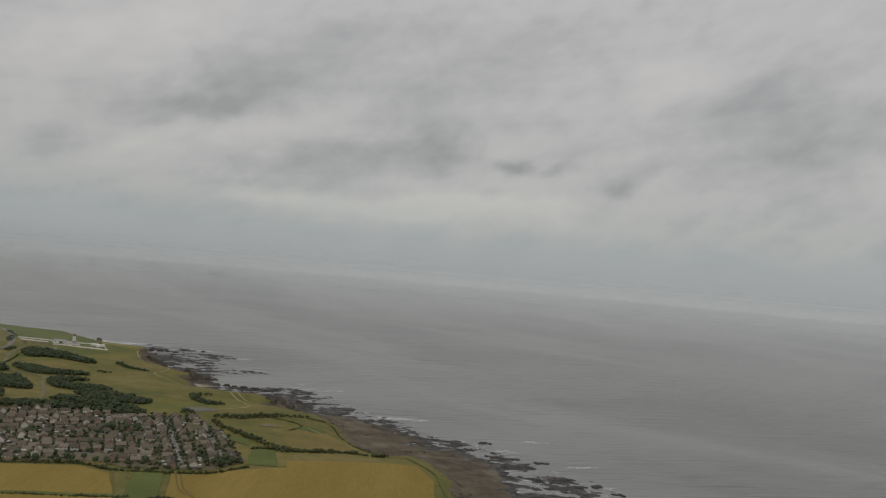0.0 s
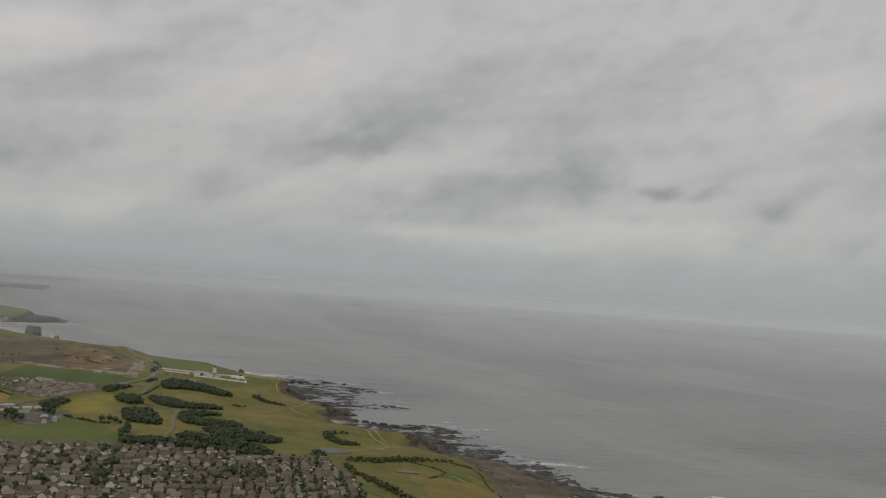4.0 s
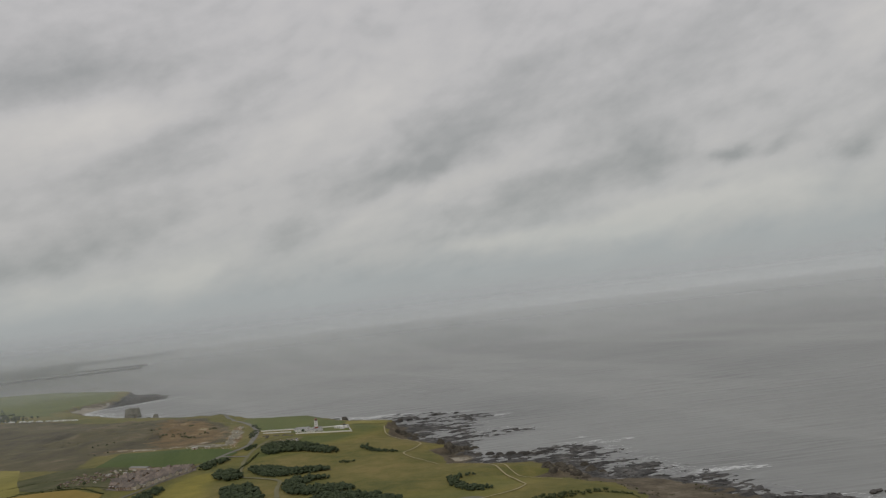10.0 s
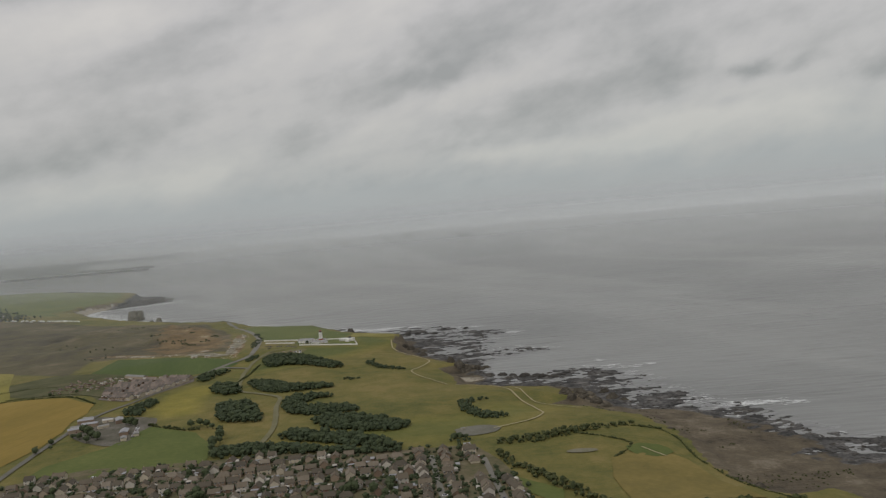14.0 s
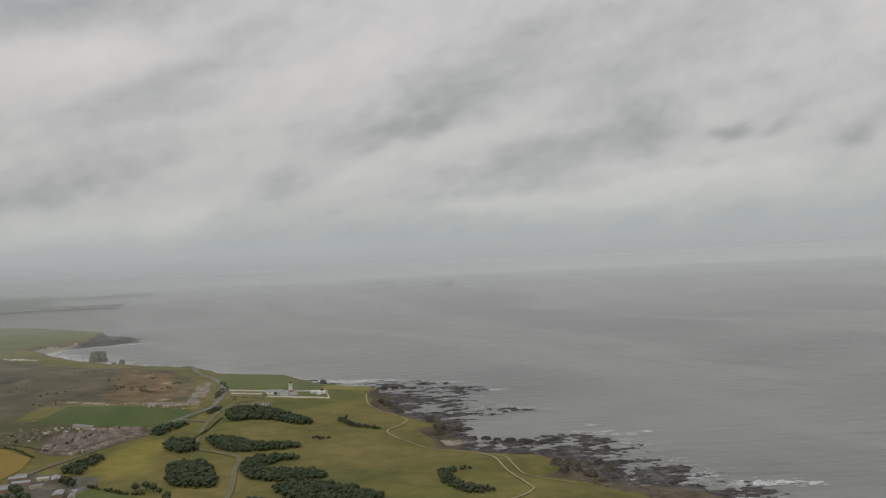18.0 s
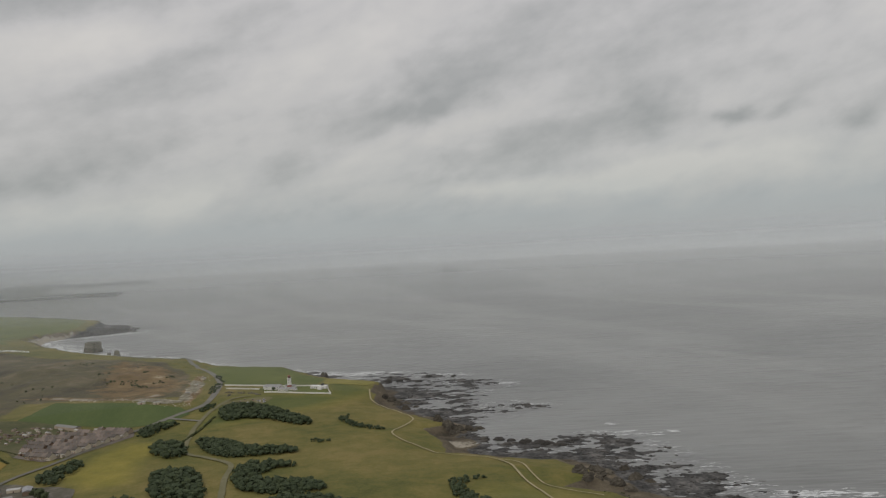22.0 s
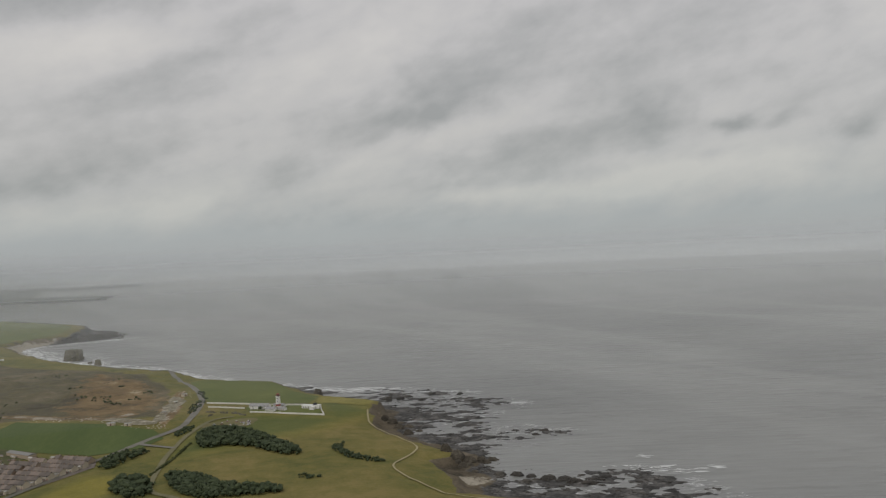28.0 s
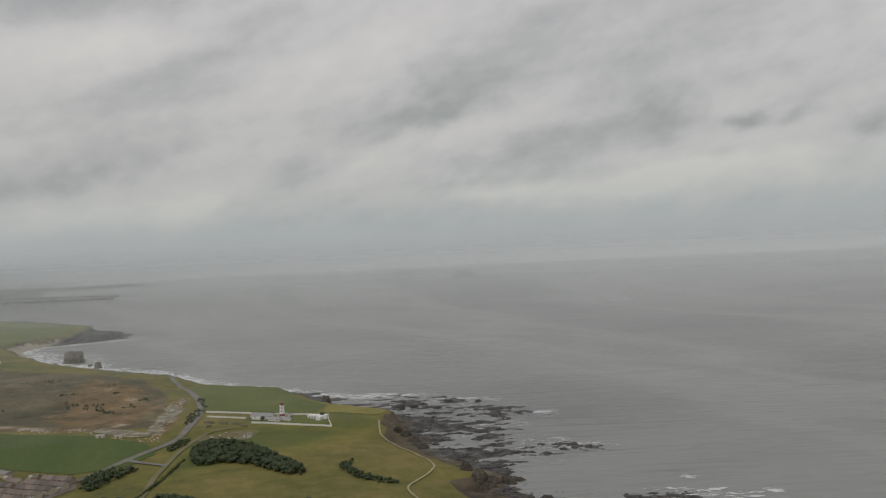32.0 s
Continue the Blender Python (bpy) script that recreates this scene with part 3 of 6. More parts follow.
# the sea bed far off the coast is left out
keep = (GZ.ravel()[quads] > -5.5).any(1)
quads = quads[keep]
used = np.unique(quads)
renum = np.zeros(nx * ny, int)
renum[used] = np.arange(len(used))
me = bpy.data.meshes.new("ground")
me.from_pydata(np.stack([px, py, pz], -1).reshape(-1, 3)[used].tolist(), [], renum[quads].tolist())
layer = me.attributes.new("cover", "FLOAT_COLOR", "POINT")
layer.data.foreach_set("color", np.stack([EARTH, WET, SAND, np.ones_like(SAND)], -1).reshape(-1, 4)[used].astype(np.float32).ravel())
MOORLAND = np.array([(-1142, 860), (-960, 820), (-700, 600), (-480, 500), (-330, 370), (-240, 250), (-185, 120), (-160, 25), (-226, 20), (-320, 30), (-390, 10), (-361, -110), (-511, -56), (-637, 60), (-880, 480)], float)
SLOPE = np.array([(-400, 330), (-330, 310), (-250, 235), (-195, 130), (-185, 60), (-200, 30), (-300, 35), (-340, 110), (-370, 220)], float)
WORKS = np.array([(-128, -44), (-150, 0), (-172, 50), (-188, 110), (-210, 210), (-200, 220), (-176, 150), (-156, 90), (-142, 40)], float)
SPOIL = np.array([(-420, 50), (-370, 62), (-297, 46), (-233, 30), (-205, 60), (-196, 40), (-225, 8), (-300, 22), (-372, 40)], float)
YELLOW = np.array([(-106, -395), (-122, -309), (-108, -258), (-62, -262), (-66, -330), (-40, -415), (-68, -430)], float)
LUSH = np.array([(60, 130), (20, 165), (20, 92), (56, 15), (-60, 25), (-90, -60), (-60, -200), (-20, -160), (60, -60), (110, 60)], float)

LUSH_SOUTH = np.array([(90, -560), (160, -575), (250, -578), (310, -520), (345, -460), (300, -440), (240, -500), (190, -500)], float)


def soft_mask(poly, width):
    return ease(0.5 + reach(poly, GX, GY) / (2 * width))


SAND = np.maximum(SAND, np.maximum(0.56 * soft_mask(SPOIL, 12), 0.5 * soft_mask(WORKS, 10)))
me.attributes["cover"].data.foreach_set("color", np.stack([EARTH, WET, SAND, np.ones_like(SAND)], -1).reshape(-1, 4)[used].astype(np.float32).ravel())
greener = np.maximum(soft_mask(LUSH, 30), 0.8 * soft_mask(LUSH_SOUTH, 28))
inland = np.stack([soft_mask(MOORLAND, 25), np.maximum(soft_mask(SLOPE, 60) * 0.82, np.maximum(soft_mask(WORKS, 8), soft_mask(SPOIL, 12))), np.maximum(soft_mask(YELLOW, 14), greener), greener], -1)
layer = me.attributes.new("cover_inland", "FLOAT_COLOR", "POINT")
layer.data.foreach_set("color", inland.reshape(-1, 4)[used].astype(np.float32).ravel())
me.materials.append(GROUND)
me.shade_smooth()
ground = tagged(new("ground", me), "dry olive coastal pasture ending in earth cliffs and dark wet reefs", "ground", kind="structure")

# the sea, one sheet out to the horizon
rings = np.concatenate([np.arange(0, 3000, 60), np.geomspace(3000, 600000, 80)])
spokes = np.linspace(0, 2 * math.pi, 181)[:-1]
RR, AA = np.meshgrid(rings[1:], spokes, indexing="ij")
sx, sy, sz = far(MID[0] + RR * np.sin(AA), MID[1] + RR * np.cos(AA), np.zeros_like(RR))
nr, na = RR.shape
ids = np.arange(nr * na).reshape(nr, na)
nxt = np.roll(ids, -1, axis=1)
faces = np.stack([ids[:-1], nxt[:-1], nxt[1:], ids[1:]], -1).reshape(-1, 4).tolist()
verts = np.stack([sx, sy, sz], -1).reshape(-1, 3).tolist() + [(MID[0], MID[1], 0.0)]
faces += [(len(verts) - 1, int(nxt[0, k]), int(ids[0, k])) for k in range(na)]
water = mesh_of("water", verts, faces, SEA, True)
water.data.normals_split_custom_set_from_vertices([(0, 0, 1)] * len(verts))
sea = tagged(water, "calm grey sea with low swell under cloud", "sea", kind="structure")


# ---- sheets laid on the ground ----
from mathutils.geometry import delaunay_2d_cdt


def smooth_line(pts, step, closed=False):
    """Catmull-Rom through a few corners."""
    p = [Vector(q) for q in pts]
    n = len(p)
    out = []
    for i in range(n if closed else n - 1):
        a, b, c, d = (p[(i - 1) % n], p[i], p[(i + 1) % n], p[(i + 2) % n]) if closed else (p[max(i - 1, 0)], p[i], p[i + 1], p[min(i + 2, n - 1)])
        k = max(1, int((c - b).length / step))
        for j in range(k):
            t = j / k
            out.append(0.5 * ((2 * b) + (c - a) * t + (2 * a - 5 * b + 4 * c - d) * t * t + (3 * b - a - 3 * c + d) * t ** 3))
    if not closed:
        out.append(p[-1])
    return out


def sheet(name, pts, mat, lift, label, category, cell=14.0, round_off=False, wob=1.2):
    """A field or plot draped over the ground."""
    if round_off:
        rim = [(v.x, v.y) for v in smooth_line(pts, 9, True)]
    else:
        rim = []
        for (ax, ay), (bx, by) in zip(pts, pts[1:] + pts[:1]):
            k = max(1, int(math.hypot(bx - ax, by - ay) / 10))
            rim += [(ax + (bx - ax) * j / k, ay + (by - ay) * j / k) for j in range(k)]
    rim = [(x + wob * float(waver(np.array(x), np.array(y), 23, 21)), y + wob * float(waver(np.array(x), np.array(y), 19, 22))) for x, y in rim]
    arr = np.array(rim)
    x0, y0 = arr.min(0)
    x1, y1 = arr.max(0)
    xs, ys = np.meshgrid(np.arange(x0, x1, cell), np.arange(y0, y1, cell))
    inside = reach(arr, xs, ys) > cell * 0.45
    pool = rim + list(zip(xs[inside].tolist(), ys[inside].tolist()))
    edges = [(i, (i + 1) % len(rim)) for i in range(len(rim))]
    vs, _, fs, *_ = delaunay_2d_cdt([Vector(q) for q in pool], edges, [], 1, 0.01)
    xy = np.array([(v.x, v.y) for v in vs])
    z = terrain(xy[:, 0], xy[:, 1])[0] + lift
    fx, fy, fz = far(xy[:, 0], xy[:, 1], z)
    ob = mesh_of(name, list(zip(fx.tolist(), fy.tolist(), fz.tolist())), [tuple(f) for f in fs], mat, True)
    return tagged(ob, label, category, kind="structure")


def ribbon(name, pts, width, mat, lift, label, category, kind="structure", step=6.0):
    """A road or path along a few corners."""
    line = smooth_line(pts, step)
    vs, fs = [], []
    across = 3
    for i, p in enumerate(line):
        t = (line[min(i + 1, len(line) - 1)] - line[max(i - 1, 0)]).normalized()
        n = Vector((-t.y, t.x))
        w = width * (1 + 0.12 * float(waver(np.array(p.x), np.array(p.y), 15, 31)))
        for k in range(across):
            q = p + n * w * (k / (across - 1) - 0.5)
            vs.append((q.x, q.y))
    xy = np.array(vs)
    z = terrain(xy[:, 0], xy[:, 1])[0] + lift
    fx, fy, fz = far(xy[:, 0], xy[:, 1], z)
    for i in range(len(line) - 1):
        for k in range(across - 1):
            a = i * across + k
            fs.append((a, a + across, a + across + 1, a + 1))
    return tagged(mesh_of(name, list(zip(fx.tolist(), fy.tolist(), fz.tolist())), fs, mat, True), label, category, kind=kind)


L = 0.45  # sheets lie this far above the ground mesh, roads a little higher
sheet("field_lighthouse", [(-235, 330), (-183, 342), (-94, 318), (-55, 255), (-30, 212), (20, 160), (20, 92), (-128, 116), (-195, 240)], GRASS_GREEN, L, "mown green clifftop field by the lighthouse", "field")
sheet("field_crop", [(-345, 15), (-319, 8), (-212, -15), (-134, -55), (-100, -105), (-108, -150), (-150, -175), (-215, -155), (-265, -140), (-326, -110)], GRASS_LUSH, L, "dark green crop field beside the terraces", "field")
sheet("field_wheat_west", [(-386, -300), (-339, -275), (-269, -276), (-205, -328), (-186, -380), (-183, -415), (-168, -465), (-157, -520), (-156, -600), (-180, -640), (-259, -616), (-378, -458)], WHEAT, L, "ripe golden wheat field edged by a hedge", "wheat field")
sheet("field_green_west", [(-1480, 1040), (-1191, 880), (-905, 420), (-530, -150), (-420, -350), (-395, -450), (-700, -560), (-1500, -200), (-2000, 500)], GRASS_LUSH, L, "broad green field along the inland road", "field", 30)
sheet("field_olive", [(-570, -20), (-479, -60), (-410, -180), (-350, -270), (-400, -320), (-440, -260)], GRASS_YELLOW, L, "small yellowing grass field", "field")
sheet("field_pasture_south", [(-112, -588), (-80, -540), (-70, -466), (-5, -505), (28, -556), (42, -600), (40, -640), (-60, -628), (-110, -620)], GRASS_GREEN, L, "green pasture north of the housing", "pasture")
sheet("field_meadow", [(372, -690), (378, -640), (415, -612), (436, -640), (446, -690), (466, -728), (435, -738), (380, -750)], MEADOW, L, "straw-coloured meadow inside hedges", "meadow")
sheet("field_green_oval", [(392, -612), (405, -602), (420, -604), (428, -622), (412, -636), (397, -630)], GRASS_GREEN, L + 0.2, "oval green hollow in the meadow", "meadow", 8, True)
sheet("field_triangle", [(334, -828), (364, -834), (362, -760), (338, -764)], GRASS_GREEN, L, "small green paddock beside houses", "paddock")
sheet("field_verge_green", [(301, -680), (337, -716), (335, -747), (308, -712)], GRASS_GREEN, L, "green verge behind the houses", "verge", 8)
sheet("field_wheat_south", [(268, -866), (372, -836), (373, -808), (512, -778), (520, -830), (503, -915), (500, -1000), (275, -1000)], WHEAT, L, "ripe golden wheat field near the shore", "wheat field")
sheet("field_wheat_inland", [(60, -862), (150, -858), (190, -858), (217, -878), (232, -948), (235, -1000), (20, -1000)], WHEAT, L, "golden wheat field below the housing", "wheat field")
sheet("field_grass_strip", [(237, -870), (262, -866), (268, -1000), (240, -1000)], GRASS_GREEN, L, "green grass strip between wheat fields", "field")
sheet("field_headland", [(-2500, 2600), (-1971, 2470), (-1400, 2000), (-1230, 1820), (-1185, 1720), (-1140, 1600), (-1095, 1490), (-1090, 1420), (-1120, 1280), (-1120, 1120), (-1000, 960), (-1300, 1100), (-1700, 1600), (-2300, 2300)], GRASS_GREEN, L, "green clifftop grass beyond the bay", "grassland", 40)

sheet("field_far_town", [(-16700, 16100), (-7400, 9460), (-5600, 8060), (-5400, 8340), (-5220, 8700), (-6900, 11730), (-8000, 13100), (-7570, 13260), (-6970, 12930), (-10300, 18300), (-16100, 29600), (-14900, 28800), (-15100, 30700), (-22600, 46300), (-34700, 47500), (-41600, 41700)], FAR_GREY, 14.0, "dark hazy built-up land across the bay", "town ground", 900, wob=30)
sheet("field_stone_yard", [(-226, 9), (-217, 22), (-192, 14), (-160, -1), (-142, -23), (-166, -24), (-195, -11)], LIME_GROUND, L + 0.1, "pale stony ground below the old quarry", "stony ground", 8, True, 4)
sheet("field_lime_works", [(-152, -14), (-170, 47), (-188, 120), (-199, 170), (-184, 168), (-162, 108), (-155, 55), (-143, -4)], LIME_GROUND, L + 0.1, "patchy pale ground of the old lime works", "stony ground", 8, True, 5)
sheet("field_east_strip", [(24, 190), (30, 98), (58, 92), (98, 84), (108, 110), (72, 138), (40, 162)], GRASS_YELLOW, L + 0.1, "pale yellow-green rough grass on the cliff point", "grassland", 10, True, 3)
TRAM = two_scale("wheel_track", (0.10, 0.085, 0.035), (0.14, 0.11, 0.045), (0.18, 0.14, 0.06), 0.05, 0.4)
for pts in ([(218, -868), (224, -900), (231, -936)], [(272, -868), (280, -921), (290, -937), (300, -952)], [(276, -868), (284, -921), (294, -935)]):
    ribbon("path_wheel_track", pts, 1.2, TRAM, L + 0.25, "worn wheel track through the wheat", "track")
# roads and paths
ribbon("path_quarry", [(-410, 70), (-390, 93), (-371, 105), (-357, 121), (-364, 190), (-438, 277), (-461, 248), (-490, 210)], 1.5, MOOR, L + 0.5, "pale worn track winding over the old quarry", "path")
ribbon("road_coast", [(-560, 640), (-425, 520), (-340, 450), (-290, 390), (-250, 330), (-206, 261), (-160, 175), (-132, 96), (-111, 0), (-105, -52), (-116, -109), (-123, -145)], 8.5, ASPHALT, L + 0.3, "grey two-lane coast road curving past the lighthouse", "road")
ribbon("road_coast_south", [(-123, -145), (-128, -175), (-135, -215), (-141, -272), (-152, -330), (-165, -400), (-152, -510), (-138, -590), (-120, -680), (-100, -800)], 6, ROAD_GREY, L + 0.3, "narrower grey road running down past the terraces", "road")
ribbon("road_track", [(-58, 12), (-80, -10), (-80, -80), (-69, -155), (-57, -215), (-30, -305), (0, -330), (28, -352), (40, -372), (48, -415), (62, -465), (72, -510), (76, -560)], 5.4, LANE, L + 0.35, "grey lane from the car park through the woods", "road")
ribbon("road_link", [(-119, -128), (-104, -137), (-90, -143), (-70, -152)], 6, ASPHALT, L + 0.4, "short grey link road", "road")
ribbon("road_inland", [(-1500, 1300), (-1339, 1114), (-1014, 620), (-817, 300), (-538, -120), (-405, -350), (-385, -460), (-420, -700)], 9, ASPHALT, L + 0.3, "long straight inland road", "road", step=14)
ribbon("path_cliff", [(105, 62), (112, 20), (120, -8), (153, -65), (178, -110), (189, -150), (178, -190), (173, -225), (190, -260), (225, -300), (262, -325), (288, -344), (311, -417), (328, -470), (332, -495), (322, -520), (304, -536), (286, -548)], 2.1, DIRT_PATH, L + 0.3, "worn beige footpath along the clifftop", "path")
ribbon("path_lower", [(288, -344), (305, -358), (323, -415), (337, -437), (350, -447), (372, -462)], 1.6, DIRT_PATH, L + 0.3, "narrow trodden path on the cliff edge", "path")
ribbon("path_wheat", [(480, -732), (512, -755), (528, -800), (524, -870), (520, -960)], 3, GRASS_GREEN, L + 0.3, "grassy field margin beside the wheat", "path")

# ---- woods, hedges, trees ----
def crown_shape(seed, width, height, leaves, lumps=3):
    """Vertices and faces of a crown: a lumpy heart and many leaf tufts standing out of it unevenly."""
    rnd = random.Random(seed)
    bm = bmesh.new()
    for k in range(lumps):
        a, r = rnd.uniform(0, 6.28), width * (0.0 if k == 0 else 0.22)
        s = 0.42 if k == 0 else rnd.uniform(0.24, 0.32)
        res = bmesh.ops.create_icosphere(bm, subdivisions=1, radius=1.0)
        for v in res["verts"]:
            j = rnd.uniform(0.75, 1.2)
            v.co = Vector((v.co.x * width * s * j + r * math.cos(a), v.co.y * width * s * j + r * math.sin(a), height * (0.56 + (0.1 if k else 0)) + v.co.z * height * s * j * 0.95))
    tuft = 0.085 * width
    for k in range(leaves):
        az, up = rnd.uniform(0, 6.283), rnd.uniform(-0.75, 1.0)
        side = math.sqrt(max(0, 1 - up * up))
        rr = rnd.uniform(0.78, 1.1) * (0.85 + 0.2 * math.sin(3 * az + seed))
        c = Vector((math.cos(az) * side * rr * width * 0.48, math.sin(az) * side * rr * width * 0.48, height * (0.56 + 0.42 * up * rr)))
        q = Euler((rnd.uniform(-0.9, 0.9), rnd.uniform(-0.9, 0.9), rnd.uniform(0, 6.28))).to_matrix()
        s = tuft * rnd.uniform(0.7, 1.4)
        ring = [c + q @ Vector((s * math.cos(t) * rnd.uniform(0.7, 1.2), s * math.sin(t) * rnd.uniform(0.7, 1.2), s * 0.25 * rnd.uniform(-1, 1))) for t in (0, 1.3, 2.6, 3.9, 5.1)]
        vs = [bm.verts.new(p) for p in ring]
        bm.faces.new(vs)
    bm.verts.index_update()
    out = np.array([v.co[:] for v in bm.verts]), [[v.index for v in f.verts] for f in bm.faces]
    return bm, out


CROWNS = []
for k in range(5):
    b, shape = crown_shape(40 + k, 5.0 + 0.4 * k, 6.2 + 0.5 * (k % 3), 46, 2)
    b.free()
    CROWNS.append(shape)
SHRUBS = []
for k in range(4):
    b, shape = crown_shape(70 + k, 3.2, 2.6, 30, 2)
    b.free()
    SHRUBS.append(shape)


def plant(name, spots, shapes, mat, label, category, kind, seed=1, tall=1.0):
    """One mesh of many crowns at spots (x, y, size)."""
    rnd = random.Random(seed)
    xy = np.array([(s[0], s[1]) for s in spots])
    base = terrain(xy[:, 0], xy[:, 1])[0]
    vs, fs, n = [], [], 0
    for (x, y, s), z in zip(spots, base):
        co, fa = shapes[rnd.randrange(len(shapes))]
        a = rnd.uniform(0, 6.28)
        ca, sa = math.cos(a) * s, math.sin(a) * s
        h = s * tall * rnd.uniform(0.8, 1.2)
        vs.append(np.stack([co[:, 0] * ca - co[:, 1] * sa + x, co[:, 0] * sa + co[:, 1] * ca + y, co[:, 2] * h + z - 0.3], 1))
        fs += [[i + n for i in f] for f in fa]
        n += len(co)
    ob = mesh_of(name, np.concatenate(vs).tolist(), fs, mat)
    return tagged(ob, label, category, kind=kind)


def fill(pts, gap, seed, size=1.0, rounded=True, ragged=0.0):
    """Spots inside an outline, smaller towards its edge."""
    rnd = random.Random(seed)
    rim = np.array([(v.x, v.y) for v in smooth_line(pts, 8, True)]) if rounded else np.array(pts, float)
    (x0, y0), (x1, y1) = rim.min(0), rim.max(0)
    spots = []
    y = y0
    while y < y1:
        x = x0
        while x < x1:
            spots.append((x + rnd.uniform(-0.4, 0.4) * gap, y + rnd.uniform(-0.4, 0.4) * gap))
            x += gap
        y += gap
    arr = np.array(spots)
    d = reach(rim, arr[:, 0], arr[:, 1])
    return [(px_, py_, size * (0.62 + 0.38 * min(1, dd / 9)) * rnd.uniform(0.7, 1.35)) for (px_, py_), dd in zip(spots, d) if dd > 2.0 * size + ragged * 6 * float(waver(np.array(px_), np.array(py_), 13, 77)) and rnd.random() > 0.06 + 0.35 * ragged]


def wood(pts, label, seed, gap=3.5, size=1.0, ragged=0.15, leaf=LEAF):
    spots = fill(pts, 1.28 * gap, seed, 1.28 * size, True, ragged)
    return plant("woodland", spots, CROWNS, leaf, label, "woodland", "stuff", seed, 0.8)


wood([(-56, -130), (-70, -76), (-43, -57), (-5, -78), (30, -117), (80, -184), (76, -196), (50, -188), (16, -158), (-14, -148), (-34, -158)], "dark green broadleaf wood south of the lighthouse", 1)
wood([(-36, -262), (-12, -254), (30, -287), (80, -300), (94, -318), (55, -332), (25, -335), (-9, -312)], "long dark green wood beside the lane", 2, 3.1, 0.85)
wood([(45, -378), (56, -362), (84, -360), (106, -372), (84, -388), (79, -412), (100, -420), (128, -424), (150, -452), (112, -466), (72, -452), (54, -418)], "hooked dark green wood on the pasture", 3, 3.0, 0.8)
wood([(100, -486), (112, -472), (134, -467), (182, -492), (209, -520), (188, -542), (128, -522)], "dense dark green wood strip", 4, 3.0, 0.8)
wood([(84, -540), (100, -526), (136, -536), (176, -560), (212, -592), (206, -600), (150, -580), (106, -560)], "dense dark wood strip on the pasture edge", 5, 3.3, 1.0)
wood([(39, -594), (38, -570), (56, -566), (92, -568), (146, -588), (213, -606), (214, -616), (150, -608), (91, -598), (52, -602)], "long dark shelter belt backing the housing", 18, 3.4, 1.0)
wood([(217, -602), (230, -594), (240, -604), (226, -610)], "dark trees at the estate corner", 19, 3.6, 0.8)
wood([(-27, -396), (-22, -382), (14, -388), (36, -430), (52, -476), (6, -470), (-12, -440)], "square dark green plantation on the pasture", 6)
wood([(-60, -320), (-78, -280), (-68, -264), (-46, -272), (-21, -318), (-36, -334)], "oval dark green copse on the pasture", 7)
wood([(244, -436), (254, -423), (276, -416), (282, -420), (262, -440), (270, -466), (300, -504), (279, -514), (256, -486)], "crescent-shaped green thicket", 8, 3.0, 0.68, 0.12)
wood([(126, -116), (120, -124), (112, -142), (116, -164), (134, -186), (166, -204), (160, -214), (128, -202), (102, -168), (104, -136)], "curved row of low dark bushes", 9, 2.6, 0.6, 0.15)
wood([(88, -262), (100, -260), (117, -273), (112, -281), (95, -277)], "small dark clump of scrub", 10, 3.4, 0.5)
wood([(-127, -206), (-128, -176), (-98, -158), (-88, -172), (-98, -222), (-110, -236)], "dark roadside thicket by the terraces", 11, 4.0, 0.8)
wood([(-100, -84), (-100, -50), (-92, -34), (-82, -63), (-86, -100)], "dark roadside bushes at the bend", 12, 3.6, 0.6)
wood([(-140, -398), (-138, -362), (-130, -324), (-112, -348), (-106, -400), (-104, -424), (-128, -412)], "dark green copse behind the terraces", 13, 4.3, 0.9)
wood([(240, -582), (252, -572), (266, -574), (272, -586), (258, -592)], "rounded dark trees by the car park", 14, 4.2, 0.9)
wood([(-145, 90), (-150, 150), (-180, 205), (-172, 215), (-140, 150), (-125, 80), (-118, 30), (-125, 30)], "dark scrub on the road bank", 15, 4.0, 0.5)
wood([(282, -596), (312, -576), (345, -560), (378, -548), (410, -534), (412, -540), (378, -566), (328, -596), (292, -606)], "green scrub along the field edge", 16, 2.8, 0.6, 0.6, SCRUB_LEAF)
wood([(283, -604), (296, -622), (314, -656), (346, -706), (366, -738), (380, -760), (366, -772), (336, -720), (306, -672), (286, -628)], "broad tangled green hedge behind the houses", 17, 3.2, 0.72, 0.5, SCRUB_LEAF)


def hedge(pts, label, seed, size=1.0, gap=1.7):
    rnd = random.Random(seed)
    gap = min(gap, 0.3 + 0.75 * size)
    spots = [(v.x + rnd.gauss(0, 0.8) * size, v.y + rnd.gauss(0, 0.8) * size, size * rnd.uniform(0.5, 1.3) * (0.75 + 0.5 * abs(float(waver(np.array(v.x), np.array(v.y), 14, seed))))) for v in smooth_line(pts, gap) if float(waver(np.array(v.x), np.array(v.y), 25, seed + 1)) > -0.82]
    return plant("hedge", spots, SHRUBS, SCRUB_LEAF, label, "hedge", "", seed)


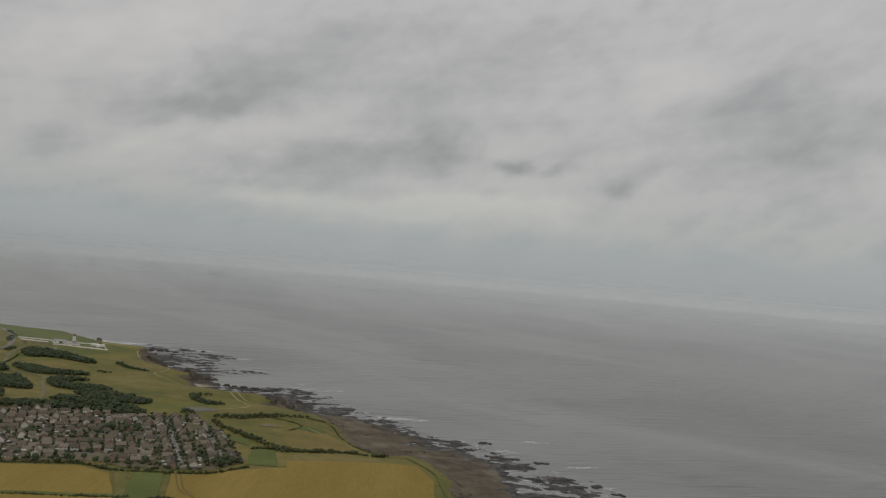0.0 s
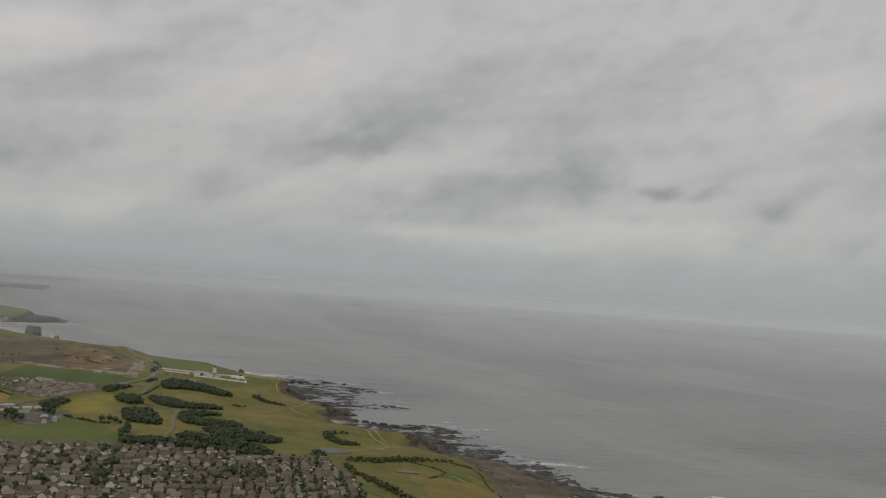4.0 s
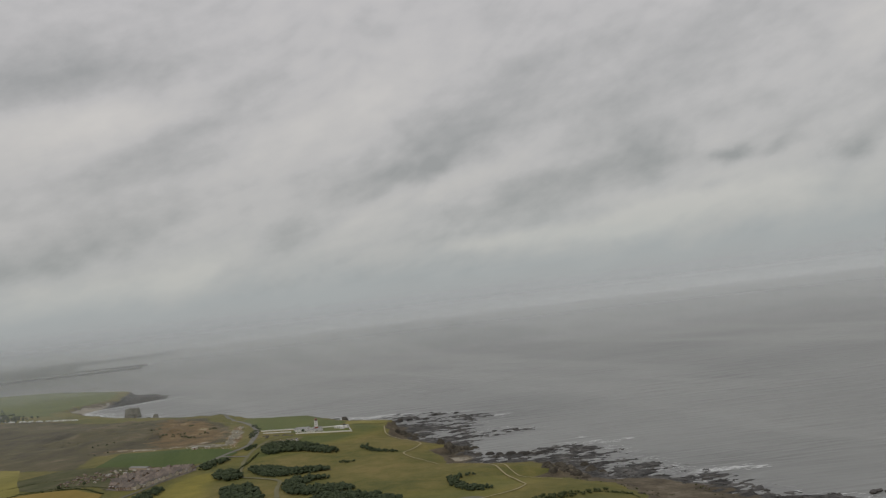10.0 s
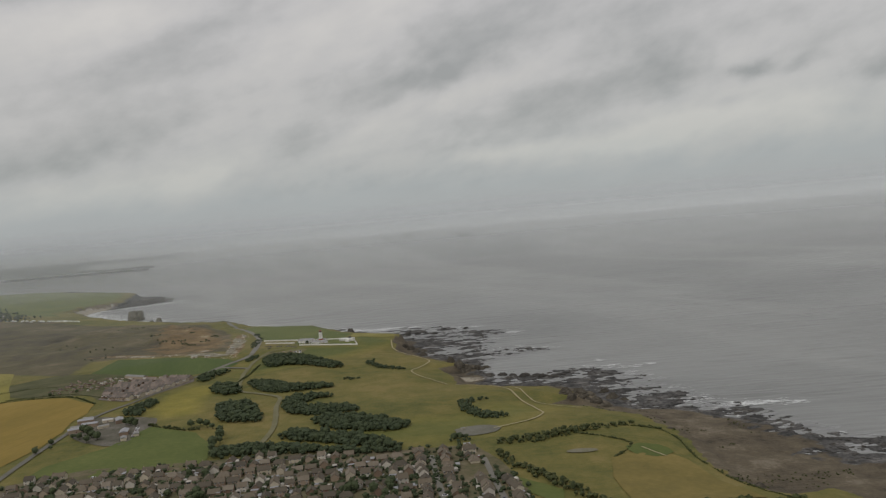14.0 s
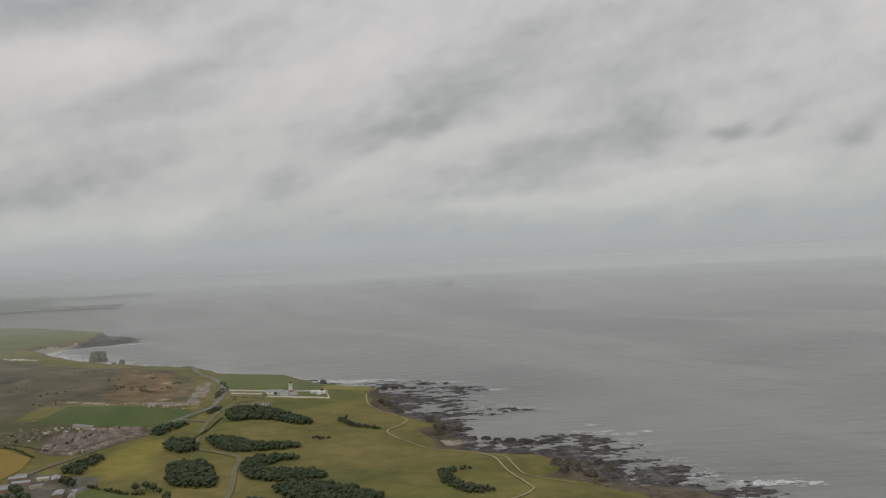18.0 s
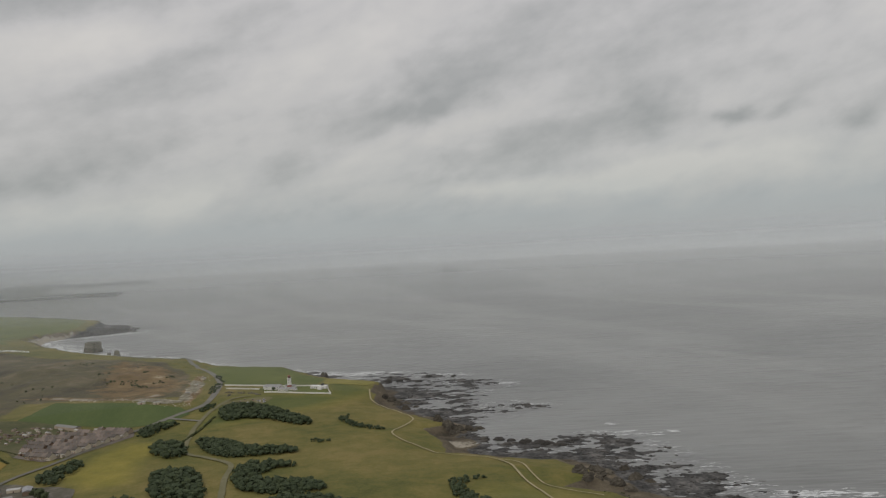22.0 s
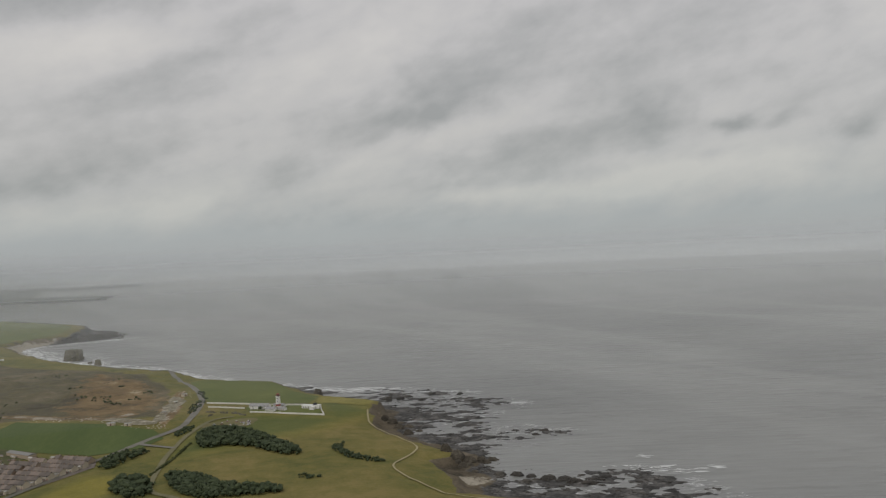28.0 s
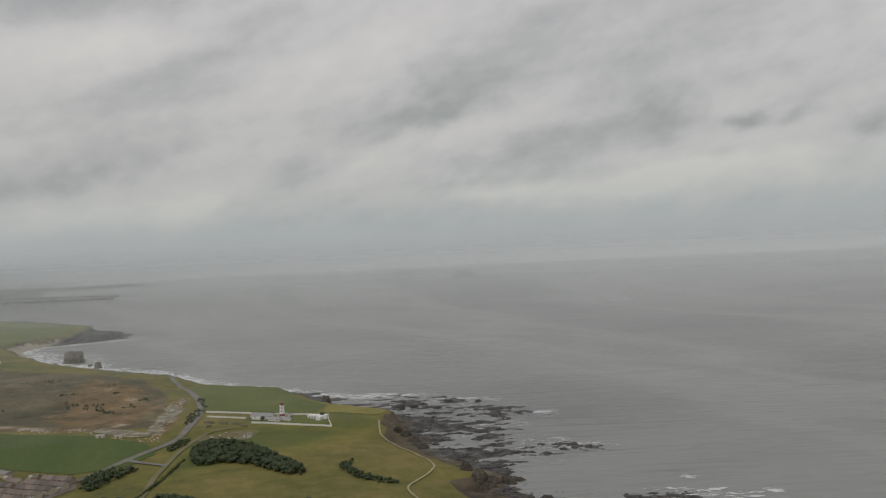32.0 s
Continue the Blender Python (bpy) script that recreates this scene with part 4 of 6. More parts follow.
hedge([(376, -762), (413, -752), (446, -744), (486, -735)], "thick dark green field hedge", 30, 1.5, 1.5)
hedge([(374, -767), (400, -760), (425, -754)], "dark hedge along the wheat", 31, 1.3, 2.2)
hedge([(-72, -462), (-26, -490), (-8, -492)], "dark clipped hedge above the pasture", 32, 1.1)
hedge([(-386, -302), (-339, -278), (-269, -272), (-206, -324)], "thin hedge north of the wheat", 33, 0.8)
hedge([(-355, -270), (-330, -262), (-270, -258), (-200, -300)], "low hedge along the field track", 34, 0.5, 2.4)
hedge([(-340, -525), (-273, -545), (-239, -556), (-211, -562)], "dark ragged hedge in the wheat", 35, 0.8)
hedge([(-50, -258), (-52, -200), (-60, -132)], "sparse dark hedge beside the lane", 36, 0.8, 3.4)
hedge([(120, -852), (180, -848), (212, -864), (236, -868), (300, -866), (335, -838)], "garden hedge below the housing", 37, 1.0, 2.2)
hedge([(338, -762), (350, -757), (364, -757)], "hedge above the paddock", 38, 1.0, 2.0)
# dark shrubs stand in for the shadow line of the shore bank
hedge([(423, -542), (439, -572), (444, -627), (459, -687), (482, -724)], "dark scrub standing in for the shadowed bank on the shore edge", 40, 0.55, 1.8)
hedge([(396, -545), (415, -548), (432, -552)], "dark gorse on the shore bank", 41, 0.7, 1.9)
hedge([(355, -575), (385, -590), (398, -606), (380, -640)], "ragged hedge round the meadow", 42, 0.6, 2.2)


hedge([(60, -942), (100, -944), (137, -946), (182, -947), (214, -947), (244, -947)], "low dark hedge between wheat fields", 43, 0.8, 0.8)
ribbon("path_headland_verge", [(20, -938), (100, -940), (137, -942), (182, -943), (214, -943), (240, -943)], 6, GRASS_GREEN, L + 0.3, "green grass verge along the hedge in the wheat", "verge")
hedge([(92, -856), (150, -853), (190, -852), (217, -868)], "rough grassy hedge above the wheat", 44, 0.5)
hedge([(-490, -215), (-425, -238), (-393, -218), (-366, -200), (-317, -203), (-257, -230)], "thin hedge along the farm track", 45, 0.45)
r = random.Random(19)
gorse = []
for cx, cy, n, sp in ((-300, 150, 14, 9), (-262, 120, 9, 7), (-330, 240, 5, 12), (-420, 120, 7, 14), (-250, 190, 7, 8), (-520, 180, 6, 22), (-390, 40, 6, 16), (-460, 330, 12, 18)):
    gorse += [(cx + r.gauss(0, sp), cy + r.gauss(0, sp * 0.7), r.uniform(0.6, 1.5)) for _ in range(n)]
gorse += [(x + r.gauss(0, 5), y + r.gauss(0, 4), r.uniform(0.8, 1.6)) for x, y in ((-330, 150), (-285, 130), (-372, 205), (-300, 215), (-250, 150)) for _ in range(7)]
plant("gorse", gorse, SHRUBS, SCRUB_LEAF, "dark gorse clumps on the old quarry hill", "gorse", "stuff", 20)


r = random.Random(23)
bank = np.array([(r.uniform(300, 560), r.uniform(-900, -430)) for _ in range(5200)])
bd = reach(SHORE, bank[:, 0], bank[:, 1])
bw = waver(bank[:, 0], bank[:, 1], 26, 24) + 0.5 * waver(bank[:, 0], bank[:, 1], 9, 25)
plant("bank_scrub", [(x, y, r.uniform(0.2, 0.6)) for (x, y), dd, w in zip(bank.tolist(), bd, bw) if -75 < dd < 4 and w > 0.36], SHRUBS, SCRUB_LEAF, "low rough scrub on the earth bank above the rocks", "scrub", "stuff", 26)


def tree(seed, w, h):
    """Tapered trunk with limbs, and a crown of leaf tufts."""
    top = tagged(new("tree"), "round-headed dark green broadleaf tree on grass", "tree")
    rnd = random.Random(seed)
    bm = bmesh.new()
    stems = [((0, 0, -0.4), (0.1, 0.05, h * 0.55), 0.28, 0.12)]
    for k in range(3):
        a = k * 2.1 + rnd.uniform(-0.4, 0.4)
        stems.append(((0.05, 0, h * 0.3), (math.cos(a) * w * 0.3, math.sin(a) * w * 0.3, h * 0.62), 0.12, 0.04))
    for p, q, r0, r1 in stems:
        p, q = Vector(p), Vector(q)
        ax = (q - p).normalized()
        e = ax.orthogonal().normalized()
        f = ax.cross(e)
        lo = [bm.verts.new(p + (e * math.cos(t) + f * math.sin(t)) * r0) for t in (0, 1.26, 2.51, 3.77, 5.03)]
        hi = [bm.verts.new(q + (e * math.cos(t) + f * math.sin(t)) * r1) for t in (0, 1.26, 2.51, 3.77, 5.03)]
        for i in range(5):
            bm.faces.new((lo[i], lo[(i + 1) % 5], hi[(i + 1) % 5], hi[i]))
    part("trunk", bm, BARK, top)
    bm, _ = crown_shape(seed, w, h, 60)
    part("crown", bm, LEAF, top)
    return top


TREES = [tree(90 + k, (5.0, 6.2, 7.0)[k], (5.5, 7.0, 8.0)[k]) for k in range(3)]
TREES_USED = [0, 0, 0]


def put_tree(x, y, size=1.0, k=None, label=""):
    k = random.randrange(3) if k is None else k
    z = ground_z(x, y)
    a = random.uniform(0, 360)
    m = pose(x, y, z, 0, 0, a)
    if TREES_USED[k] == 0:
        ob = TREES[k]
        ob.matrix_basis = m
    else:
        ob = copy_thing(TREES[k], m)
    TREES_USED[k] += 1
    ob.scale = (size, size, size * random.uniform(0.85, 1.1))
    ob["group"] = "scattered trees"
    if label:
        ob["label"] = label
    return ob


for x, y, s in [(-20, -482, 1.3), (-12, -478, 1.3), (-2, -486, 1.4), (6, -492, 1.2), (24, -524, 1.4), (30, -536, 1.4), (34, -548, 1.3), (32, -560, 1.4), (36, -574, 1.2), (46, -588, 1.2), (22, -515, 1.1),
                (-140, -470, 1.3), (-132, -478, 1.5), (-124, -488, 1.5), (-116, -498, 1.4), (-128, -500, 1.4), (-138, -494, 1.2), (-106, -506, 1.3), (-112, -515, 1.1), (-104, -450, 1.3), (-96, -456, 1.4), (-88, -462, 1.1),
                (-146, -545, 1.0), (-150, -512, 0.9), (-140, -530, 0.9), (-300, -262, 1.0), (-270, -250, 0.9), (-520, -80, 1.0), (-610, 20, 1.0)]:
    put_tree(x, y, s, label="dark green tree in a hedge or yard")

# ---- houses ----
def gable_house(name, w, d, eave, ridge, wall, roof, label, storeys=1, chimneys=1, hip=0.0):
    """A house along x: gabled or hipped walls, roof slabs, chimney, windows, door."""
    top = tagged(new(name), label, "house")
    bm = bmesh.new()
    x, y = w / 2, d / 2
    v = [bm.verts.new(p) for p in [(-x, -y, -0.8), (x, -y, -0.8), (x, y, -0.8), (-x, y, -0.8), (-x, -y, eave), (x, -y, eave), (x, y, eave), (-x, y, eave), (-x + hip, 0, ridge - 0.1), (x - hip, 0, ridge - 0.1)]]
    for f in ((0, 1, 5, 4), (2, 3, 7, 6), (1, 2, 6, 9, 5) if not hip else (1, 2, 6, 5), (3, 0, 4, 8, 7) if not hip else (3, 0, 4, 7), (3, 2, 1, 0)):
        bm.faces.new([v[i] for i in f])
    part("wall", bm, wall, top)
    bm = bmesh.new()
    o, th = 0.4, 0.22
    ex, ey = x + o, y + o
    ze = eave - (ridge - eave) * o / y
    hx = x + o - hip
    lo = [bm.verts.new(p) for p in [(-ex, -ey, ze), (ex, -ey, ze), (ex, ey, ze), (-ex, ey, ze), (-hx, 0, ridge), (hx, 0, ridge)]]
    hi = [bm.verts.new(p.co + Vector((0, 0, th))) for p in lo]
    for f in ((0, 1, 5, 4), (2, 3, 4, 5)):
        bm.faces.new([hi[i] for i in f])
        bm.faces.new([lo[i] for i in reversed(f)])
    ends = ((1, 2, 5), (3, 0, 4)) if hip else ()
    for f in ends:
        bm.faces.new([hi[i] for i in f])
        bm.faces.new([lo[i] for i in reversed(f)])
    loop = [(0, 1), (1, 2), (2, 3), (3, 0)] if hip else [(0, 1), (1, 5), (5, 2), (2, 3), (3, 4), (4, 0)]
    for a, b in loop:
        bm.faces.new((lo[a], lo[b], hi[b], hi[a]))
    part("roof", bm, roof, top)
    for k in range(chimneys):
        cx = (x - 1.0 - hip) * (1 if k == 0 else -1)
        ch = part("chimney", box(boxed(cx - 0.4, cx + 0.4, -0.35, 0.35, ridge - 0.7, ridge + 1.0), cx - 0.15, cx + 0.15, -0.15, 0.15, ridge + 1.0, ridge + 1.4), BRICK_WALL, top)
    cols = 2 if w < 9 else 3
    for s in (-1, 1):
        for st in range(storeys):
            zc = 1.5 + 2.5 * st
            for c in range(cols):
                xc = (c - (cols - 1) / 2) * w / cols
                if s < 0 and st == 0 and c == cols // 2:
                    part("door", boxed(xc - 0.5, xc + 0.5, -y - 0.06, -y + 0.02, 0.0, 2.05), DOOR_PAINT, top)
                    continue
                if s > 0 and c == 1 and cols == 3:
                    continue
                yy = s * (y + 0.04)
                bm = boxed(xc - 0.75, xc + 0.75, yy - 0.05, yy + 0.05, zc - 0.6, zc + 0.6)
                y2 = s * (y + 0.1)
                box(bm, xc - 0.62, xc + 0.62, y2 - 0.02, y2 + 0.02, zc - 0.48, zc + 0.48)
                bm.faces.ensure_lookup_table()
                for fc in bm.faces[6:]:
                    fc.material_index = 1
                part("window", bm, WHITE_TRIM, top).data.materials.append(DARK_GLASS)
    return top


class Stamp:
    """Puts the first of a thing where it is wanted, and copies of it after that."""

    def __init__(self, ob, group):
        self.ob, self.group, self.n = ob, group, 0
        ob["group"] = group

    def put(self, x, y, turn, z=None, size=1.0):
        m = pose(x, y, ground_z(x, y) if z is None else z, 0, 0, turn)
        if self.n == 0:
            ob = self.ob
            ob.matrix_basis = m
        else:
            ob = copy_thing(self.ob, m)
        ob.scale = (size, size, size)
        self.n += 1
        return ob


EST = "houses of the estate"
HOUSES = [Stamp(gable_house("bungalow", 11, 8.5, 2.6, 5.6, BRICK_WALL, ROOF_TILE, "brown brick bungalow with a brown tiled gable roof"), EST),
          Stamp(gable_house("bungalow", 12, 9, 2.6, 5.9, CREAM_WALL, ROOF_TILE, "cream rendered bungalow with a brown hipped roof", hip=3.0), EST),
          Stamp(gable_house("house", 9.5, 8, 5.0, 7.8, BRICK_WALL, ROOF_TILE, "two-storey brick house with a brown tiled roof", 2), EST),
          Stamp(gable_house("house", 13, 8, 5.0, 8.0, CREAM_WALL, ROOF_TILE, "pale rendered semi-detached house with a tiled roof", 2, 2), EST),
          Stamp(gable_house("house", 8.5, 8.5, 4.9, 8.2, PALE_WALL, ROOF_TILE, "pale rendered two-storey house with a tiled roof", 2), EST)]


def car():
    top = tagged(new("car"), "parked family car with dark windows on asphalt", "car", "parked cars")
    bm = boxed(-2.1, 2.1, -0.85, 0.85, 0.35, 0.95, bev=0.15)
    body = part("body", bm, CAR_PAINT, top)
    bm = bmesh.new()
    v = [bm.verts.new(p) for p in [(-1.6, -0.8, 0.94), (1.2, -0.8, 0.94), (1.2, 0.8, 0.94), (-1.6, 0.8, 0.94), (-1.2, -0.65, 1.45), (0.5, -0.65, 1.45), (0.5, 0.65, 1.45), (-1.2, 0.65, 1.45)]]
    for f in ((0, 1, 5, 4), (1, 2, 6, 5), (2, 3, 7, 6), (3, 0, 4, 7)):
        bm.faces.new([v[i] for i in f])
    part("window", bm, DARK_GLASS, top)
    part("roof", boxed(-1.2, 0.5, -0.65, 0.65, 1.452, 1.5), CAR_PAINT, top)
    for wx in (-1.3, 1.3):
        for wy in (-0.75, 0.75):
            b = bmesh.new()
            bmesh.ops.create_cone(b, cap_ends=True, segments=10, radius1=0.33, radius2=0.33, depth=0.22, matrix=pose(wx, wy, 0.33, 90, 0, 0))
            part("wheel", b, TYRE, top)
    return top


CARS = Stamp(car(), "parked cars")


def garage():
    top = tagged(new("garage"), "small brick garage with a flat grey roof", "garage", "garages of the estate")
    part("wall", boxed(-1.6, 1.6, -2.8, 2.8, -0.5, 2.3), BRICK_WALL, top)
    part("roof", boxed(-1.75, 1.75, -2.95, 2.95, 2.3, 2.5), FLAT_GREY, top)
    part("door", boxed(-1.2, 1.2, -2.88, -2.8, 0, 2.0), WHITE_TRIM, top)
    return top


def conservatory():
    top = tagged(new("conservatory"), "white-framed conservatory on the back of a house", "conservatory", "conservatories")
    part("frame", boxed(-1.8, 1.8, -1.5, 1.5, -0.3, 2.3), UPVC, top)
    bm = bmesh.new()
    v = [bm.verts.new(p) for p in [(-1.9, -1.6, 2.3), (1.9, -1.6, 2.3), (1.9, 1.6, 2.3), (-1.9, 1.6, 2.3), (-1.0, 0, 3.1), (1.0, 0, 3.1)]]
    for f in ((0, 1, 5, 4), (2, 3, 4, 5), (1, 2, 5), (3, 0, 4), (3, 2, 1, 0)):
        bm.faces.new([v[i] for i in f])
    part("roof", bm, UPVC, top)
    for s in (-1, 1):
        part("window", boxed(-1.6, 1.6, s * 1.52 - 0.02, s * 1.52 + 0.02, 0.6, 2.0), DARK_GLASS, top)
    return top


CONSERVATORIES = Stamp(conservatory(), "conservatories")
GARAGES = Stamp(garage(), "garages of the estate")


def shed(label, mat, roofmat, w, d, h, group, name="shed"):
    top = tagged(new(name), label, name, group)
    part("wall", boxed(-w / 2, w / 2, -d / 2, d / 2, -0.4, h), mat, top)
    bm = bmesh.new()
    x, y = w / 2 + 0.2, d / 2 + 0.2
    v = [bm.verts.new(p) for p in [(-x, -y, h), (x, -y, h), (x, y, h), (-x, y, h), (-x, 0, h + d * 0.18), (x, 0, h + d * 0.18)]]
    for f in ((0, 1, 5, 4), (2, 3, 4, 5), (1, 2, 5), (3, 0, 4), (3, 2, 1, 0)):
        bm.faces.new([v[i] for i in f])
    part("roof", bm, roofmat, top)
    part("door", boxed(-0.5, 0.5, -d / 2 - 0.06, -d / 2, -0.2, min(2.0, h - 0.2)), DOOR_PAINT, top)
    return top


PLOTS = two_scale("gardens_and_paving", (0.068, 0.074, 0.030), (0.125, 0.108, 0.06), (0.20, 0.165, 0.115), 0.035, 0.22)
ESTATE = [(-115, -640), (-60, -606), (33, -602), (111, -596), (200, -606), (270, -600), (292, -646), (312, -705), (320, -770), (334, -812), (304, -855), (225, -856), (201, -838), (118, -845), (0, -850), (-90, -790)]
sheet("field_estate", ESTATE, PLOTS, L, "gardens and drives of the housing estate", "gardens", 10)
EST_RIM = np.array(ESTATE, float)
rnd = random.Random(5)
ux, uy = math.cos(radians(10)), math.sin(radians(10))


def est(u, v):
    return 100 + u * ux - v * uy, -720 + u * uy + v * ux


# streets run east and west, the eastern part north and south
spots = []
for k, v in enumerate(range(-158, 160, 21)):
    if k % 2 == 0:
        cut = [est(u, v + 10 + 3 * math.sin(u / 60 + k)) for u in range(-240, 125, 20)]
        run = [p for p in cut if reach(EST_RIM, np.array([p[0]]), np.array([p[1]]))[0] > 6]
        if len(run) > 2:
            ribbon("road_street", run, 4.6, ASPHALT, L + 0.3, "narrow grey residential street", "road")
    u = -235
    while u < 128:
        kind = rnd.choices(range(5), (4, 3, 3, 2, 3))[0]
        w = (10.8, 11.6, 9.6, 12.6, 8.8)[kind] * rnd.uniform(0.96, 1.16)
        wave = 3 * math.sin(u / 60 + (k // 2) * 2)
        x, y = est(u + w / 2, v + wave + rnd.uniform(-2.0, 2.0))
        turn = 10 + (0 if k % 2 == 0 else 180) + (90 if rnd.random() < 0.34 else 0) + rnd.uniform(-7, 7)
        if rnd.random() > 0.12:
            spots.append((x, y, turn, kind))
        u += w
for k, u in enumerate(range(141, 240, 20)):
    if k % 2 == 0:
        run = [est(u + 10, v) for v in range(-170, 150, 20)]
        run = [p for p in run if reach(EST_RIM, np.array([p[0]]), np.array([p[1]]))[0] > 5]
        if len(run) > 2:
            ribbon("road_street", run, 4.6, ASPHALT, L + 0.3, "narrow grey residential street", "road")
    v = -170
    while v < 150:
        kind = rnd.choices(range(5), (2, 2, 4, 3, 2))[0]
        w = (10.8, 11.6, 9.6, 12.6, 8.8)[kind] * 1.04
        x, y = est(u + rnd.uniform(-1.5, 1.5), v + w / 2)
        if rnd.random() < 0.12:
            v += w
            continue
        spots.append((x, y, 100 + (90 if rnd.random() < 0.25 else 0) + (0 if k % 2 == 0 else 180) + rnd.uniform(-6, 6), kind))
        v += w
arr = np.array([(s[0], s[1]) for s in spots])
dist = reach(EST_RIM, arr[:, 0], arr[:, 1])
count = 0
for (x, y, turn, kind), dd in zip(spots, dist):
    if dd < 7:
        continue
    count += 1
    HOUSES[kind].put(x, y, turn, size=rnd.uniform(0.72, 0.88))
    a = radians(turn)
    if rnd.random() < 0.24:
        q = 5.6
        CONSERVATORIES.put(x - math.sin(a) * q + math.cos(a) * 2, y + math.cos(a) * q + math.sin(a) * 2, turn)
    if rnd.random() < 0.24:
        GARAGES.put(x + math.cos(a) * 7.5, y + math.sin(a) * 7.5, turn)
    if rnd.random() < 0.3:
        q = 8.0 + rnd.uniform(0, 2)
        CARS.put(x + math.sin(a) * q, y - math.cos(a) * q, turn + rnd.choice((0, 90)))
    if rnd.random() < 0.40:
        q = rnd.uniform(7, 9)
        put_tree(x - math.sin(a) * q + rnd.uniform(-3, 3), y + math.cos(a) * q, rnd.uniform(0.45, 0.9), label="garden tree among the houses")
rim_shrubs = [(x + rnd.choice((-1, 1)) * rnd.uniform(2, 8), y + rnd.choice((-1, 1)) * rnd.uniform(4, 11), rnd.uniform(0.5, 1.5)) for (x, y, *_), dd in zip(spots, dist) if dd > 4 for _ in range(10)]
plant("garden_shrubs", rim_shrubs, SHRUBS, LEAF, "dark shrubs and hedges in the gardens", "shrubs", "stuff", 9)
for pts, n in (([(20, -640), (60, -640), (66, -700), (40, -720)], 10), ([(62, -690), (74, -690), (96, -770), (82, -776)], 22), ([(-60, -685), (-40, -680), (-38, -700), (-58, -705)], 8), ([(34, -760), (48, -758), (46, -776), (32, -778)], 6), ([(176, -686), (192, -684), (190, -704), (174, -706)], 8), ([(108, -724), (124, -722), (122, -740), (106, -742)], 7), ([(196, -700), (216, -690), (222, -760), (205, -770)], 14), ([(300, -815), (330, -815), (328, -835), (305, -850)], 14), ([(120, -840), (200, -832), (215, -855), (150, -850)], 10)):
    for k in range(n):
        a, b, c = rnd.random(), rnd.random(), pts
        x = (c[0][0] * (1 - a) + c[1][0] * a) * (1 - b) + (c[3][0] * (1 - a) + c[2][0] * a) * b
        y = (c[0][1] * (1 - a) + c[1][1] * a) * (1 - b) + (c[3][1] * (1 - a) + c[2][1] * a) * b
        put_tree(x, y, rnd.uniform(0.8, 1.25), label="dark green tree beside the houses")

# terraces north of the wheat, in rows beside the coast road
YARDS = Stamp(shed("small brick yard outhouse behind a terrace", BRICK_WALL, SLATE, 3.2, 2.6, 2.2, "yard outhouses", "outhouse"), "yard outhouses")
def terrace(wall, label):
    top = gable_house("terraced_house", 5.6, 7.4, 4.6, 7.0, wall, SLATE, label, 2)
    part("rear_wing", boxed(-1.4, 1.4, 3.7, 6.6, -0.6, 3.0), wall, top)
    part("rear_wing_roof", boxed(-1.55, 1.55, 3.72, 6.75, 3.0, 3.25), PALE_ROOF, top, "pale flat roof of the rear wing")
    return top


PALE_ROOF = plain("pale_sheet_roof", (0.34, 0.33, 0.31), 0.7, rand=0.8, vary=0.35)
TERR = Stamp(terrace(BRICK_WALL, "brick terraced house with a grey-brown slate roof"), "terraced rows")
TERR_PALE = Stamp(terrace(CREAM_WALL, "cream rendered terraced house with a grey slate roof"), "terraced rows")
tx, ty = math.cos(radians(74)), math.sin(radians(74))
TERR_RIM = [(-215, -300), (-228, -226), (-180, -192), (-136, -190), (-122, -222), (-140, -290), (-168, -324)]
sheet("field_terraces", TERR_RIM, two_scale("terrace_yards", (0.12, 0.105, 0.09), (0.17, 0.145, 0.125), (0.22, 0.19, 0.165), 0.05, 0.3), L, "paved yards and back lanes of the terraces", "yards", 9)
rnd = random.Random(6)
for r in range(10):
    s0 = -70 + 14.2 * r
    run = []
    for k in range(16):
        off = 7 + 5.6 * k
        x, y = -134 - off * ty + s0 * tx, -252 + off * tx + s0 * ty
        if reach(np.array(TERR_RIM, float), np.array([x]), np.array([y]))[0] > 2.5 and k not in (7 + r % 2,):
            (TERR if rnd.random() < (0.7 if k > 1 else 0.15) else TERR_PALE).put(x, y, -16 + (180 if r % 2 else 0))
            if rnd.random() < 0.35:
                YARDS.put(x + 5.6 * tx, y + 5.6 * ty, 74)
            run.append((x + 7.1 * tx, y + 7.1 * ty))
    if len(run) > 3 and r % 2 == 0:
        ribbon("road_back_lane", run, 3.0, ASPHALT, L + 0.3, "grey back lane between terraces", "road")

# long hall, allotment sheds, farm
hall = shed("long low hall with a pale flat-pitched roof", BRICK_WALL, PALE_ROOF, 40, 9, 4.0, "", "hall")
hall.matrix_basis = pose(-226, -171, ground_z(-226, -171), 0, 0, -28)
sheet("field_allotments", [(-420, -190), (-395, -115), (-326, -108), (-265, -138), (-215, -153), (-226, -226), (-213, -300), (-250, -264), (-340, -262)], two_scale("allotment_plots", (0.05, 0.06, 0.024), (0.088, 0.088, 0.04), (0.14, 0.125, 0.07), 0.03, 0.2), L - 0.1, "rough green allotments beside the terraces", "allotments", 12, True, 5)
SHEDS = Stamp(shed("weathered garden shed on the allotments", BRICK_WALL, SLATE, 5, 3.6, 2.3, "allotment sheds"), "allotment sheds")
WSHEDS = Stamp(shed("pale painted shed on the allotments", CREAM_WALL, PALE_ROOF, 6, 3.2, 2.3, "allotment sheds"), "allotment sheds")
rnd = random.Random(8)
